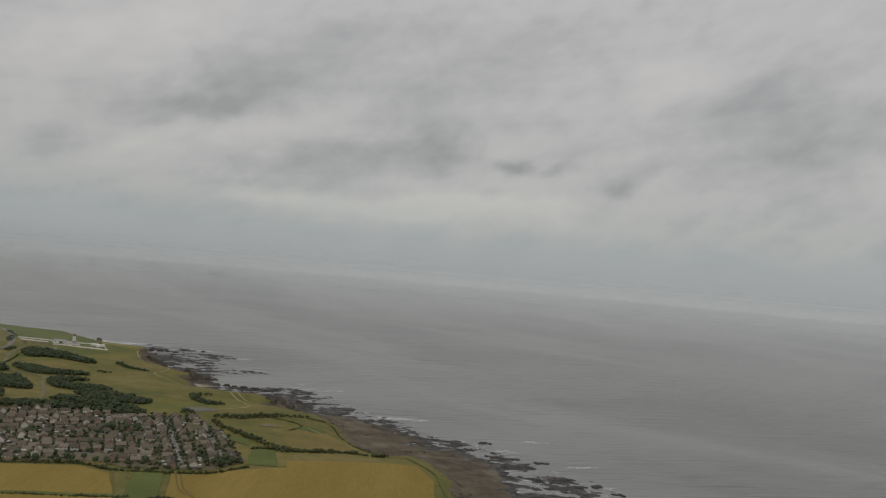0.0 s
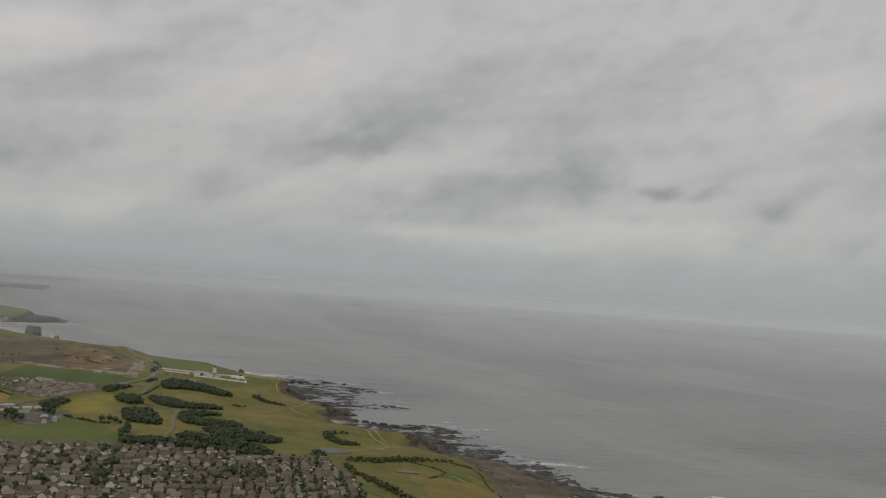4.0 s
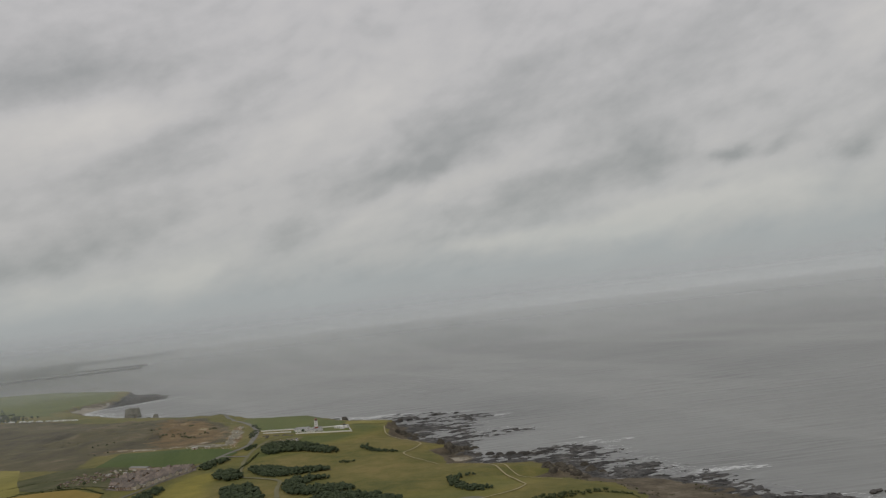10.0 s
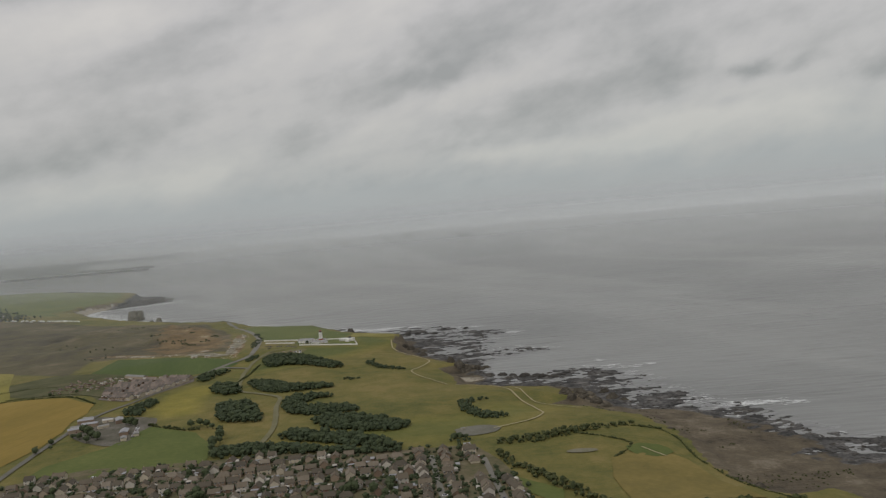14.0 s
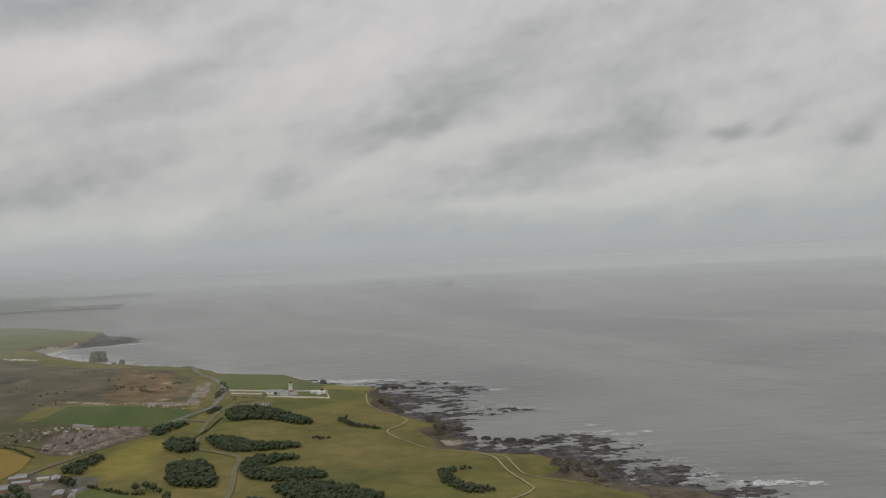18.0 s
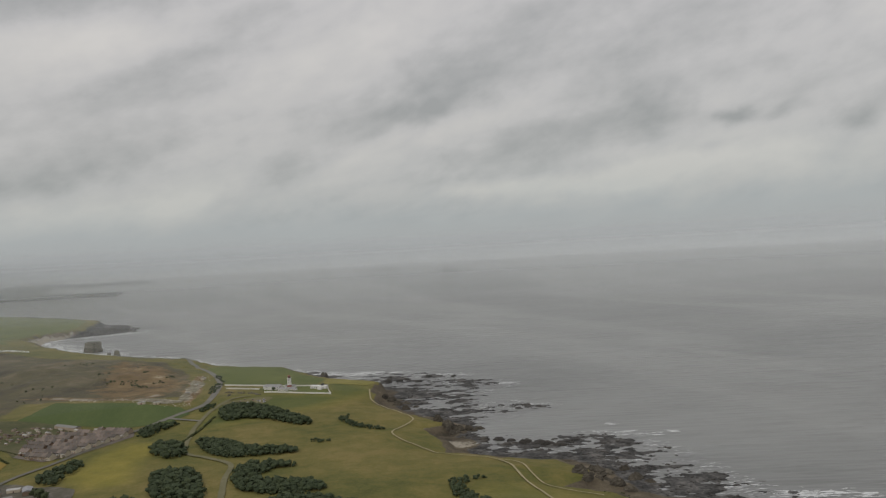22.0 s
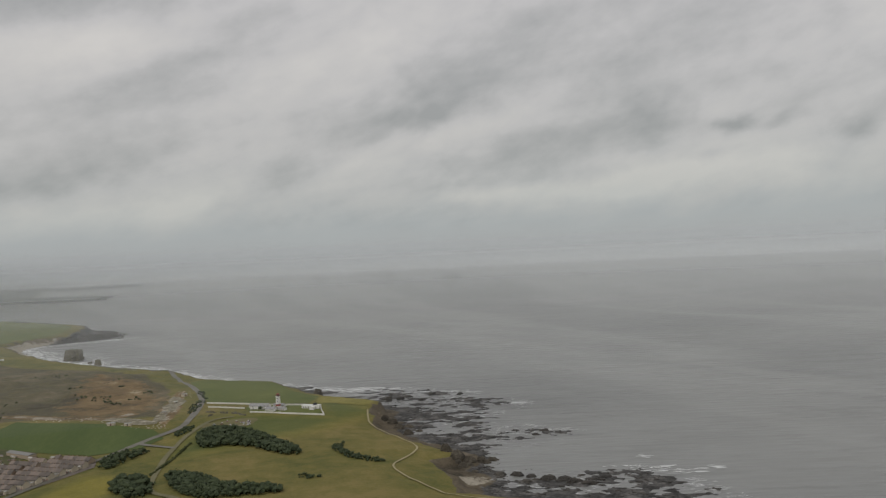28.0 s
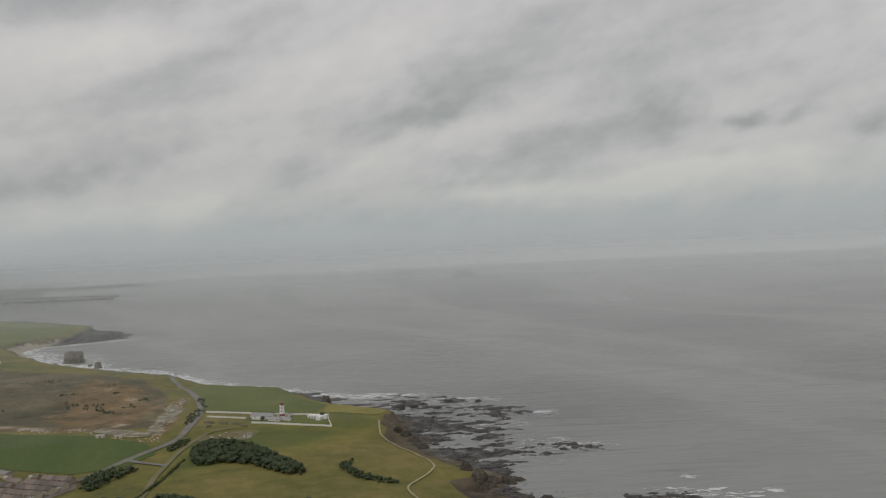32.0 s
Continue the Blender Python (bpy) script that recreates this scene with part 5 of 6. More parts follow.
for k in range(105):
    x, y = rnd.uniform(-318, -222), rnd.uniform(-250, -165)
    if y > -0.75 * (x + 228) - 160 + 60 or reach(np.array(TERR_RIM, float), np.array([x]), np.array([y]))[0] > -4:
        continue
    (SHEDS if rnd.random() < 0.86 else WSHEDS).put(x, y, rnd.uniform(-40, -10), size=rnd.uniform(0.5, 0.85))
for x, y in ((-236, -196), (-206, -186), (-182, -186), (-258, -205)):
    WSHEDS.put(x, y, -26, size=1.2)
BARNS = Stamp(shed("farm barn with a grey sheet roof", BRICK_WALL, FLAT_GREY, 16, 8, 4, "farm buildings", "barn"), "farm buildings")
PBARNS = Stamp(shed("farm building with a pale roof", CREAM_WALL, PALE_ROOF, 12, 6, 3.2, "farm buildings", "barn"), "farm buildings")
sheet("field_farmyard", [(-172, -400), (-120, -418), (-76, -430), (-62, -500), (-72, -530), (-110, -520), (-156, -470)], two_scale("yard_gravel", (0.07, 0.07, 0.045), (0.12, 0.11, 0.085), (0.2, 0.185, 0.16), 0.05, 0.3), L, "grey gravel farmyard", "yard", 10, True, 5)
for x, y, a in ((-160, -428, 20), (-146, -446, 20), (-118, -436, -60), (-150, -466, 30), (-86, -490, -70)):
    BARNS.put(x, y, a)
for x, y, a in ((-166, -412, 10), (-134, -430, 20), (-76, -512, -65), (-70, -498, -65), (-126, -456, 40), (-158, -452, 15)):
    PBARNS.put(x, y, a, size=0.9)
for k in range(8):
    CARS.put(-82 + 4.2 * k * 0.4, -470 - 5.0 * k, 20)
sheet("field_car_park", [(250, -548), (270, -534), (290, -542), (288, -562), (262, -570)], two_scale("grey_gravel", (0.11, 0.11, 0.08), (0.145, 0.14, 0.11), (0.185, 0.178, 0.15), 0.06, 0.4), L + 0.1, "grey gravel car park by the path", "car park", 8, True, 2)
WSHEDS.put(258, -546, 30, size=0.7)

# car park and ruins by the lighthouse
sheet("field_lighthouse_car_park", [(-84, -30), (-40, 6), (-22, -4), (-24, -40), (-54, -58), (-66, -62)], two_scale("thin_gravel_turf", (0.115, 0.115, 0.045), (0.15, 0.135, 0.062), (0.22, 0.2, 0.13), 0.05, 0.3), L, "worn gravelly turf car park", "car park", 8, True, 3)
rnd = random.Random(12)
for x, y in ((-68, -33), (-60, -28), (-53, -46), (-36, -23), (-30, -17), (-28, -24), (-25, -34), (-39, -42), (-47, -36), (-58, -14), (-32, -30), (-45, -18)):
    CARS.put(x, y, rnd.uniform(0, 180), size=1.15)
for x, y, w, a in ((-100, 46, 16, -20), (-80, 40, 12, -20), (-62, 34, 14, -18), (-92, 22, 8, 70), (-50, 22, 10, -20)):
    t = tagged(new("ruined_wall"), "broken grey-brown masonry wall of old works", "ruin", "ruined works")
    bm = bmesh.new()
    for k in range(7):
        box(bm, -w / 2 + k * w / 7, -w / 2 + (k + 1) * w / 7, -0.5, 0.5, -0.6, 1.0 + 1.8 * rnd.random())
    part("wall", bm, ROCK_PALE, t)
    t.matrix_basis = pose(x, y, ground_z(x, y), 0, 0, a)

# ---- the lighthouse and its walls ----
LX, LY = -14.0, 62.0
LZ = ground_z(LX, LY)
lighthouse = tagged(new("lighthouse"), "white lighthouse tower with a broad red band and red lantern", "lighthouse")
lighthouse.matrix_basis = pose(LX, LY, LZ)


def drum(r0, r1, z0, z1, n=20):
    bm = bmesh.new()
    bmesh.ops.create_cone(bm, cap_ends=True, segments=n, radius1=r0, radius2=r1, depth=z1 - z0, matrix=Matrix.Translation((0, 0, (z0 + z1) / 2)))
    return bm


part("base", drum(3.6, 3.4, -0.8, 4.0), WHITE_WALL, lighthouse)
part("red_band", drum(3.38, 3.2, 4.0, 6.6), RED_PAINT, lighthouse, "broad red painted band")
part("tower", drum(3.2, 2.7, 6.6, 16.2), WHITE_WALL, lighthouse)
g = part("gallery", drum(3.4, 3.4, 16.2, 16.7), WHITE_TRIM, lighthouse)
for k in range(12):
    a = k * math.pi / 6
    part("rail_post", boxed(-0.05, 0.05, -0.05, 0.05, 16.7, 17.8), RED_PAINT, g, m=pose(3.2 * math.cos(a), 3.2 * math.sin(a), 0))
part("lantern", drum(1.9, 1.9, 16.7, 19.6, 12), DARK_GLASS, lighthouse, "glazed lantern room")
for k in range(8):
    a = k * math.pi / 4
    part("astragal", boxed(-0.12, 0.12, -0.12, 0.12, 16.7, 19.6), RED_PAINT, lighthouse, m=pose(1.92 * math.cos(a), 1.92 * math.sin(a), 0))
part("dome", drum(2.2, 0.3, 19.6, 21.2, 12), RED_PAINT, lighthouse, "red domed lantern roof")
part("vane", boxed(-0.08, 0.08, -0.08, 0.08, 21.2, 22.6), TYRE, lighthouse)
for k in range(3):
    part("window", boxed(-0.45, 0.45, -3.45 + 0.13 * k, -3.0 + 0.13 * k, 5.5 + 4 * k, 6.8 + 4 * k), DARK_GLASS, lighthouse)


PALE_SLATE = plain("pale_slate", (0.30, 0.295, 0.29), 0.75, vary=0.2)


def cottage(x, y, turn, w, d, eave, ridge, label, roof=PALE_SLATE, chim=2):
    ob = gable_house("keepers_house", w, d, eave, ridge, WHITE_WALL, roof, label, 2 if eave > 4 else 1, chim)
    ob.matrix_basis = pose(x, y, ground_z(x, y), 0, 0, turn)
    return ob


cottage(-38, 62, -14, 26, 9, 5.2, 8.0, "white two-storey keepers' houses with a grey slate roof")
cottage(-20, 50, -14, 14, 8, 3.2, 5.2, "low white engine house with a grey roof")
cottage(-50, 74, -14, 12, 7, 3.2, 5.2, "white single-storey outbuilding with slate roof")
cottage(-6, 52, -14, 10, 6, 3.0, 4.6, "small white store beside the tower", chim=0)
cottage(-16, 76, -14, 16, 6, 3.0, 4.8, "white range behind the tower with slate roof", chim=1)
fog = tagged(new("foghorn_house"), "flat-roofed white foghorn house inside the wall", "building")
part("main_block", boxed(-12, 5, -4, 4, -0.6, 4.2), WHITE_WALL, fog)
part("roof", boxed(-12.3, 5.3, -4.3, 4.3, 4.2, 4.6), WHITE_TRIM, fog)
part("wing", boxed(5, 13, -4, 4, -0.6, 4.8), WHITE_WALL, fog)
part("front_wing", boxed(3, 9, -12, -4, -0.6, 4.0), WHITE_WALL, fog)
part("horn", box(boxed(4.2, 7.4, -2.0, 2.0, 4.8, 7.2), 4.6, 7.0, -3.2, -2.0, 5.2, 6.8), TYRE, fog, "black foghorn")
for k in range(4):
    part("window", boxed(-10 + 3.6 * k, -8.6 + 3.6 * k, -4.06, -4.0, 1.2, 2.8), DARK_GLASS, fog)
fog.matrix_basis = pose(30, 62, ground_z(30, 62), 0, 0, -14)


def garden_wall(name, pts, h, label):
    t = tagged(new(name), label, "wall", "compound walls")
    for (ax, ay), (bx, by) in zip(pts, pts[1:]):
        n = max(1, int(math.hypot(bx - ax, by - ay) / 9))
        for k in range(n):
            p = (ax + (bx - ax) * k / n, ay + (by - ay) * k / n)
            q = (ax + (bx - ax) * (k + 1) / n, ay + (by - ay) * (k + 1) / n)
            ln = math.hypot(q[0] - p[0], q[1] - p[1])
            z = (ground_z(*p) + ground_z(*q)) / 2
            bm = box(boxed(-0.01, ln + 0.01, -0.25, 0.25, -1.0, h), -0.01, ln + 0.01, -0.35, 0.35, h, h + 0.18)
            part("wall_panel", bm, WHITE_WALL, t, m=pose(p[0], p[1], z, 0, 0, math.degrees(math.atan2(q[1] - p[1], q[0] - p[0]))))
    return t


garden_wall("boundary_wall", [(-128, 111), (-21, 89), (18, 82)], 1.8, "whitewashed boundary wall running to the road")
garden_wall("boundary_wall", [(38, 78), (46, 50), (56, 20), (-2, 32), (-46, 40)], 1.8, "whitewashed wall round the foghorn yard")
garden_wall("boundary_wall", [(-116, 82), (-88, 76), (-62, 70)], 1.6, "whitewashed wall beside the drive")
put_tree(-36, 53, 0.9, 1, "dark rounded tree before the keepers' houses")
sheet("field_yard", [(-62, 70), (-60, 88), (-20, 86), (16, 80), (38, 74), (52, 24), (0, 33), (-44, 42)], GRASS_GREEN, L + 0.2, "green lawns inside the lighthouse walls", "lawn", 9)

# pale stone workings below the quarry hill
def rubble(name, spots, lo, hi, mat, label, category, seed, squash=0.6, kind="stuff", z=None):
    r = random.Random(seed)
    vs, fs, n = [], [], 0
    arr = np.array(spots, float)
    base = terrain(arr[:, 0], arr[:, 1])[0]
    for (x, y), zb in zip(spots, base):
        bm = bmesh.new()
        bmesh.ops.create_icosphere(bm, subdivisions=1, radius=1.0)
        s = r.uniform(lo, hi)
        st = r.uniform(0.6, 1.7)
        a = r.uniform(0, 3.14)
        for v in bm.verts:
            j = r.uniform(0.72, 1.15)
            c = Vector((v.co.x * s * st * j, v.co.y * s / st * j, max(-0.5, min(0.6, v.co.z)) * s * squash * j))
            c.rotate(Euler((0, 0, a)))
            vs.append((c.x + x, c.y + y, c.z + (zb if z is None else z)))
        bm.verts.index_update()
        fs += [[q.index + n for q in f.verts] for f in bm.faces]
        n += len(bm.verts)
        bm.free()
    return tagged(mesh_of(name, vs, fs, mat), label, category, kind=kind)


r = random.Random(3)
line = smooth_line([(-128, -48), (-150, 10), (-160, 50), (-170, 100), (-184, 165), (-200, 215)], 2.2)
rubble("limestone_rubble", [(v.x + r.gauss(0, 5), v.y + r.gauss(0, 5)) for v in line for _ in range(2)], 0.3, 1.3, PALE_STONE, "pale limestone rubble and workings", "rubble", 4)
line = smooth_line([(-340, 35), (-290, 22), (-226, 12), (-196, -28), (-140, -44)], 3)
rubble("quarry_rubble", [(v.x + r.gauss(0, 9), v.y + r.gauss(0, 7)) for v in line], 0.5, 1.8, PALE_STONE, "pale stones at the foot of the quarry", "rubble", 5)
for x, y, a, s in ((-186, 178, 70, 1.4), (-160, 40, 60, 1.2), (-176, 120, 60, 1.0), (-200, -24, 10, 1.5), (-178, -26, 5, 1.3)):
    WSHEDS.put(x, y, a, size=s)

DUNG = two_scale("rotted_dung", (0.022, 0.017, 0.012), (0.038, 0.03, 0.02), (0.062, 0.048, 0.032), 0.1, 0.8)
heap = [(269 + r.gauss(0, 5.5), -948 + r.gauss(0, 2.8)) for _ in range(90)]
rubble("dung_heap", heap, 0.8, 2.2, DUNG, "dark heap of dung at the edge of the wheat", "dung heap", 6, 0.9)

# ---- sea stacks, surf, rocks ----
def stack(name, x, y, w, d, h, turn, label, mat=ROCK_PALE, seed=1, z=-1.0, category="sea stack", group="sea stacks", taper=0.10, craggy=0.05):
    """A flat-topped pillar of layered limestone, or with more taper a rounded crag."""
    bm = bmesh.new()
    r = random.Random(seed)
    n, rows = 22, 8
    prev = None
    outline = [0.85 + 0.25 * r.random() for _ in range(n)]
    for k in range(rows + 1):
        t = k / rows
        ledge = 1.0 - taper * (0.5 * t + 0.5 * t ** 3) + (0.02 if k % 2 else -0.01)
        ring = []
        for i in range(n):
            a = 2 * math.pi * i / n
            c, s = math.cos(a), math.sin(a)
            q = (abs(c) ** 3 + abs(s) ** 3) ** (-1 / 3) if taper < 0.2 else 1.0
            j = outline[i] * ledge * q * (1 + craggy * r.uniform(-1, 1))
            ring.append(bm.verts.new((c * w / 2 * j, s * d / 2 * j, t * h * (1 if k < rows else 1 + 2 * craggy * r.uniform(-0.5, 0.5)))))
        if prev:
            for i in range(n):
                bm.faces.new((prev[i], prev[(i + 1) % n], ring[(i + 1) % n], ring[i]))
        prev = ring
    bm.faces.new(prev)
    me = bpy.data.meshes.new(name)
    bm.to_mesh(me)
    bm.free()
    me.materials.append(mat)
    ob = new(name, me)
    ob.matrix_basis = pose(x, y, z, 0, 0, turn)
    return tagged(ob, label, category, group)


ROCK_BROWN = two_scale("brown_cliff_rock", (0.038, 0.034, 0.028), (0.080, 0.070, 0.054), (0.16, 0.14, 0.108), 0.08, 0.35, 0.9, 0.9)
stack("sea_stack", -748, 918, 46, 38, 27, -35, "great flat-topped limestone stack standing off the beach", seed=2, taper=0.19, craggy=0.09)
stack("sea_stack", -628, 798, 20, 15, 14, -35, "small limestone stack beside the beach", seed=3, taper=0.4, craggy=0.1)
stack("sea_stack", -668, 838, 11, 9, 5, 0, "low limestone stump in the surf", seed=4)
stack("sea_stack", 0, 240, 19, 14, 19, -30, "rounded brown stack below the lighthouse cliff", ROCK_BROWN, 5, taper=0.5, craggy=0.1)
stack("sea_stack", 114, 214, 9, 7, 8, 0, "dark pointed rock at the headland", ROCK_DARK, 6)
stack("sea_stack", 130, 224, 12, 9, 5, 20, "dark square rock at the headland", ROCK_DARK, 7)

r = random.Random(17)
for x, y, w in ((234, -160, 12), (243, -157, 14), (254, -154, 11), (266, -147, 9), (262, -160, 10), (244, -176, 12), (232, -172, 9), (138, 66, 14), (150, 44, 16), (163, 22, 15), (178, 0, 13), (356, -392, 11), (368, -390, 13), (384, -386, 10), (376, -398, 9), (440, -545, 9), (470, -700, 10), (250, -196, 8)):
    stack("rock_outcrop", x, y, w, w * r.uniform(0.5, 0.8), r.uniform(2.5, 4.5), r.uniform(-30, 30), "broken brown rock outcrop below the cliff", ROCK_BROWN, r.randrange(999), ground_z(x, y) - 1.6, "rock", "rock outcrops", 0.62, 0.13)
for x, y, w, h in ((361, -389, 17, 8), (376, -374, 20, 9), (387, -362, 18, 7), (406, -348, 15, 5), (423, -386, 14, 4.5), (392, -399, 18, 7), (411, -379, 19, 6), (366, -404, 14, 8), (400, -415, 15, 5),
                   (219, -150, 16, 9), (231, -166, 18, 9), (244, -166, 17, 8), (256, -158, 15, 7), (268, -150, 14, 5), (238, -182, 13, 7), (140, 40, 17, 7), (128, 58, 16, 8), (152, 10, 16, 7), (166, -22, 15, 7)):
    stack("rock_outcrop", x, y, w, w * r.uniform(0.55, 0.8), h + r.uniform(-1, 1), r.uniform(-40, 40), "craggy brown rock buttress under the clifftop turf", ROCK_BROWN, r.randrange(999), ground_z(x, y) - 2.2, "rock", "rock outcrops", 0.62, 0.13)
for x, y, w in ((274, -207, 13), (291, -209, 15), (304, -216, 12), (319, -227, 17), (335, -225, 14), (355, -244, 16), (341, -240, 12), (105, 223, 10), (111, 262, 8), (140, 243, 13), (164, 212, 14), (178, 255, 12), (220, 250, 12)):
    stack("reef_rock", x, y, w, w * r.uniform(0.5, 0.8), r.uniform(2.6, 4.4), r.uniform(-30, 30), "big dark rounded boulder standing on the reef", ROCK_DARK, r.randrange(999), max(ground_z(x, y), -0.4) - 0.6, "rock", "reef rocks", 0.5, 0.12)
for x, y, w in ((299, -233, 12), (308, -229, 9), (319, -226, 13), (332, -233, 14), (345, -236, 12), (360, -228, 16), (374, -222, 14), (382, -200, 12), (366, -250, 9), (330, -250, 8), (352, -215, 10), (296, -14, 11), (330, -20, 14), (318, -38, 10), (258, 96, 9), (215, 150, 13), (240, 190, 10), (180, 215, 12), (520, -470, 10), (560, -540, 9), (600, -596, 11), (640, -640, 10), (700, -760, 12)):
    stack("reef_rock", x, y, w, w * r.uniform(0.45, 0.75), r.uniform(1.4, 2.4), r.uniform(-20, 20), "low dark flat-topped block of the reef", ROCK_DARK, r.randrange(999), max(ground_z(x, y), -0.4) - 0.5, "rock", "reef rocks", 0.5, 0.12)

# loose slabs and boulders over the rock platforms
r = random.Random(21)
low = np.array([(r.uniform(100, 790), r.uniform(-950, 340)) for _ in range(16000)])
lz, le, lw, ls = terrain(low[:, 0], low[:, 1])
ld = reach(SHORE, low[:, 0], low[:, 1])
la = reach(REEF, low[:, 0], low[:, 1])
pick = [(x, y) for (x, y), z, d, a, w in zip(low.tolist(), lz, ld, la, lw) if d < -8 and w > 0.7 and -0.9 < z < 1.7 and a > -26][:3400]
rubble("reef_boulders", pick, 0.5, 2.8, ROCK_DARK, "dark wet boulders and slabs on the reef", "boulders", 22, 0.55)
r = random.Random(24)
point = np.array([(r.uniform(-1140, -860), r.uniform(1380, 1800)) for _ in range(2600)])
keep = [(x, y) for (x, y), d, a in zip(point.tolist(), reach(SHORE, point[:, 0], point[:, 1]), reach(REEF, point[:, 0], point[:, 1])) if d < -6 and a > -14][:900]
rubble("headland_boulders", keep, 1.6, 6.5, ROCK_DARK, "dark tumbled rocks off the far headland", "boulders", 25, 0.7)
skerries = [(719, -786), (724, -782), (716, -790), (728, -815), (735, -818), (640, -582), (646, -580), (652, -584), (690, -684), (696, -686), (684, -684), (655, -668), (662, -670), (648, -668)]
rubble("skerries", skerries, 3.0, 6.0, ROCK_DARK, "low dark skerries awash off the reef", "skerry", 23, 0.5, z=0.2)


def surf(name, spots, label, seed, mat=FOAM):
    """Torn patches of foam lying on the water: x, y, length, breadth, bearing."""
    r = random.Random(seed)
    vs, fs = [], []
    for x, y, ln, br, turn in spots:
        n = 9
        c0 = len(vs)
        for i in range(n):
            a = 2 * math.pi * i / n
            j = r.uniform(0.55, 1.15)
            u, v = math.cos(a) * ln / 2 * j, math.sin(a) * br / 2 * j
            c, s = math.cos(radians(turn)), math.sin(radians(turn))
            vs.append((x + u * c - v * s, y + u * s + v * c, (0.28 if mat is FOAM else 0.12) + 0.1 * r.random()))
        fs.append(list(range(c0, c0 + n)))
    return tagged(mesh_of(name, vs, fs, mat), label, "surf", kind="stuff")


r = random.Random(31)
spots = []
tries = np.array([(r.uniform(90, 800), r.uniform(-960, 360)) for _ in range(30000)])
tz = terrain(tries[:, 0], tries[:, 1])[0]
ta = reach(REEF, tries[:, 0], tries[:, 1])
tw = waver(tries[:, 0], tries[:, 1], 60, 41) + 0.6 * waver(tries[:, 0], tries[:, 1], 22, 42)
for (x, y), z, a, w in zip(tries.tolist(), tz, ta, tw):
    if -1.6 < z < -0.05 and a > -26 and w > 0.12 and r.random() < 0.85:
        spots.append((x, y, r.uniform(2, 8), r.uniform(0.6, 1.8), r.uniform(-25, 25)))
for x, y, rx, ry, n in ((536, -434, 40, 12, 110), (585, -446, 14, 5, 16), (720, -566, 26, 6, 26), (742, -699, 18, 6, 22), (660, -625, 20, 6, 16), (424, -196, 20, 6, 20), (305, 165, 26, 9, 60), (198, 276, 44, 10, 90),
                        (327, -25, 16, 4, 14), (454, -208, 22, 7, 20), (402, -188, 20, 5, 14), (40, 312, 60, 12, 130), (-50, 368, 50, 12, 110), (80, 280, 40, 9, 70), (500, -405, 16, 6, 16)):
    for _ in range(n):
        spots.append((x + r.gauss(0, rx * 0.5), y + r.gauss(0, ry * 0.5), r.uniform(3, 10), r.uniform(0.8, 2.2), r.uniform(-20, 20)))
for x, y in ((439, -193), (422, -209), (480, -200), (460, -215), (299, 160), (310, 164), (424, -152), (347, -16), (178, 276), (205, 285), (530, -430), (545, -440), (560, -436), (586, -440), (712, -560), (730, -700), (240, 268), (160, 290)):
    for _ in range(9):
        spots.append((x + r.gauss(0, 6), y + r.gauss(0, 2.2), r.uniform(6, 15), r.uniform(1.4, 3.2), r.uniform(-14, 14)))
wash = []
for (x, y), z, a in zip(tries.tolist(), tz, ta):
    if -1.3 < z < 0.0 and a > -18 and r.random() < 0.55:
        wash.append((x, y, r.uniform(5, 14), r.uniform(1.5, 4.0), r.uniform(-25, 25)))
surf("surf_wash", wash, "pale grey wash draining between the reef slabs", 34, WASH)
surf("surf_reef", spots, "white broken surf on the reef edge", 32)
spots = []
for pts, n, wide in (([(-985, 1130), (-870, 985), (-780, 905), (-660, 808), (-560, 745), (-480, 705), (-405, 640), (-330, 572), (-240, 480), (-150, 425), (-90, 395)], 640, 14), ([(-1040, 1320), (-1050, 1250), (-1005, 1150)], 60, 8), ([(-985, 1178), (-900, 1080), (-829, 975), (-794, 1045), (-702, 934), (-617, 798)], 170, 16), ([(-1000, 1330), (-900, 1420), (-830, 1480)], 60, 12), ([(-870, 1450), (-930, 1400), (-980, 1380)], 30, 8), ([(-60, 380), (0, 335), (60, 330), (120, 330)], 70, 8)):
    line = smooth_line(pts, 3)
    for _ in range(n):
        p = r.choice(line)
        spots.append((p.x + r.gauss(0, wide), p.y + r.gauss(0, wide), r.uniform(14, 46), r.uniform(2.0, 5.5), r.uniform(-52, -32)))
surf("surf_bay", spots, "long white breakers along the bay", 33)


# ---- far shore, piers, ships ----
def far_at(x, y):
    fx, fy, fz = far(x, y, 0.0)
    rr = math.hypot(x - MID[0], y - MID[1])
    s = math.hypot(float(fx) - MID[0], float(fy) - MID[1]) / rr
    return float(fx), float(fy), float(fz), s


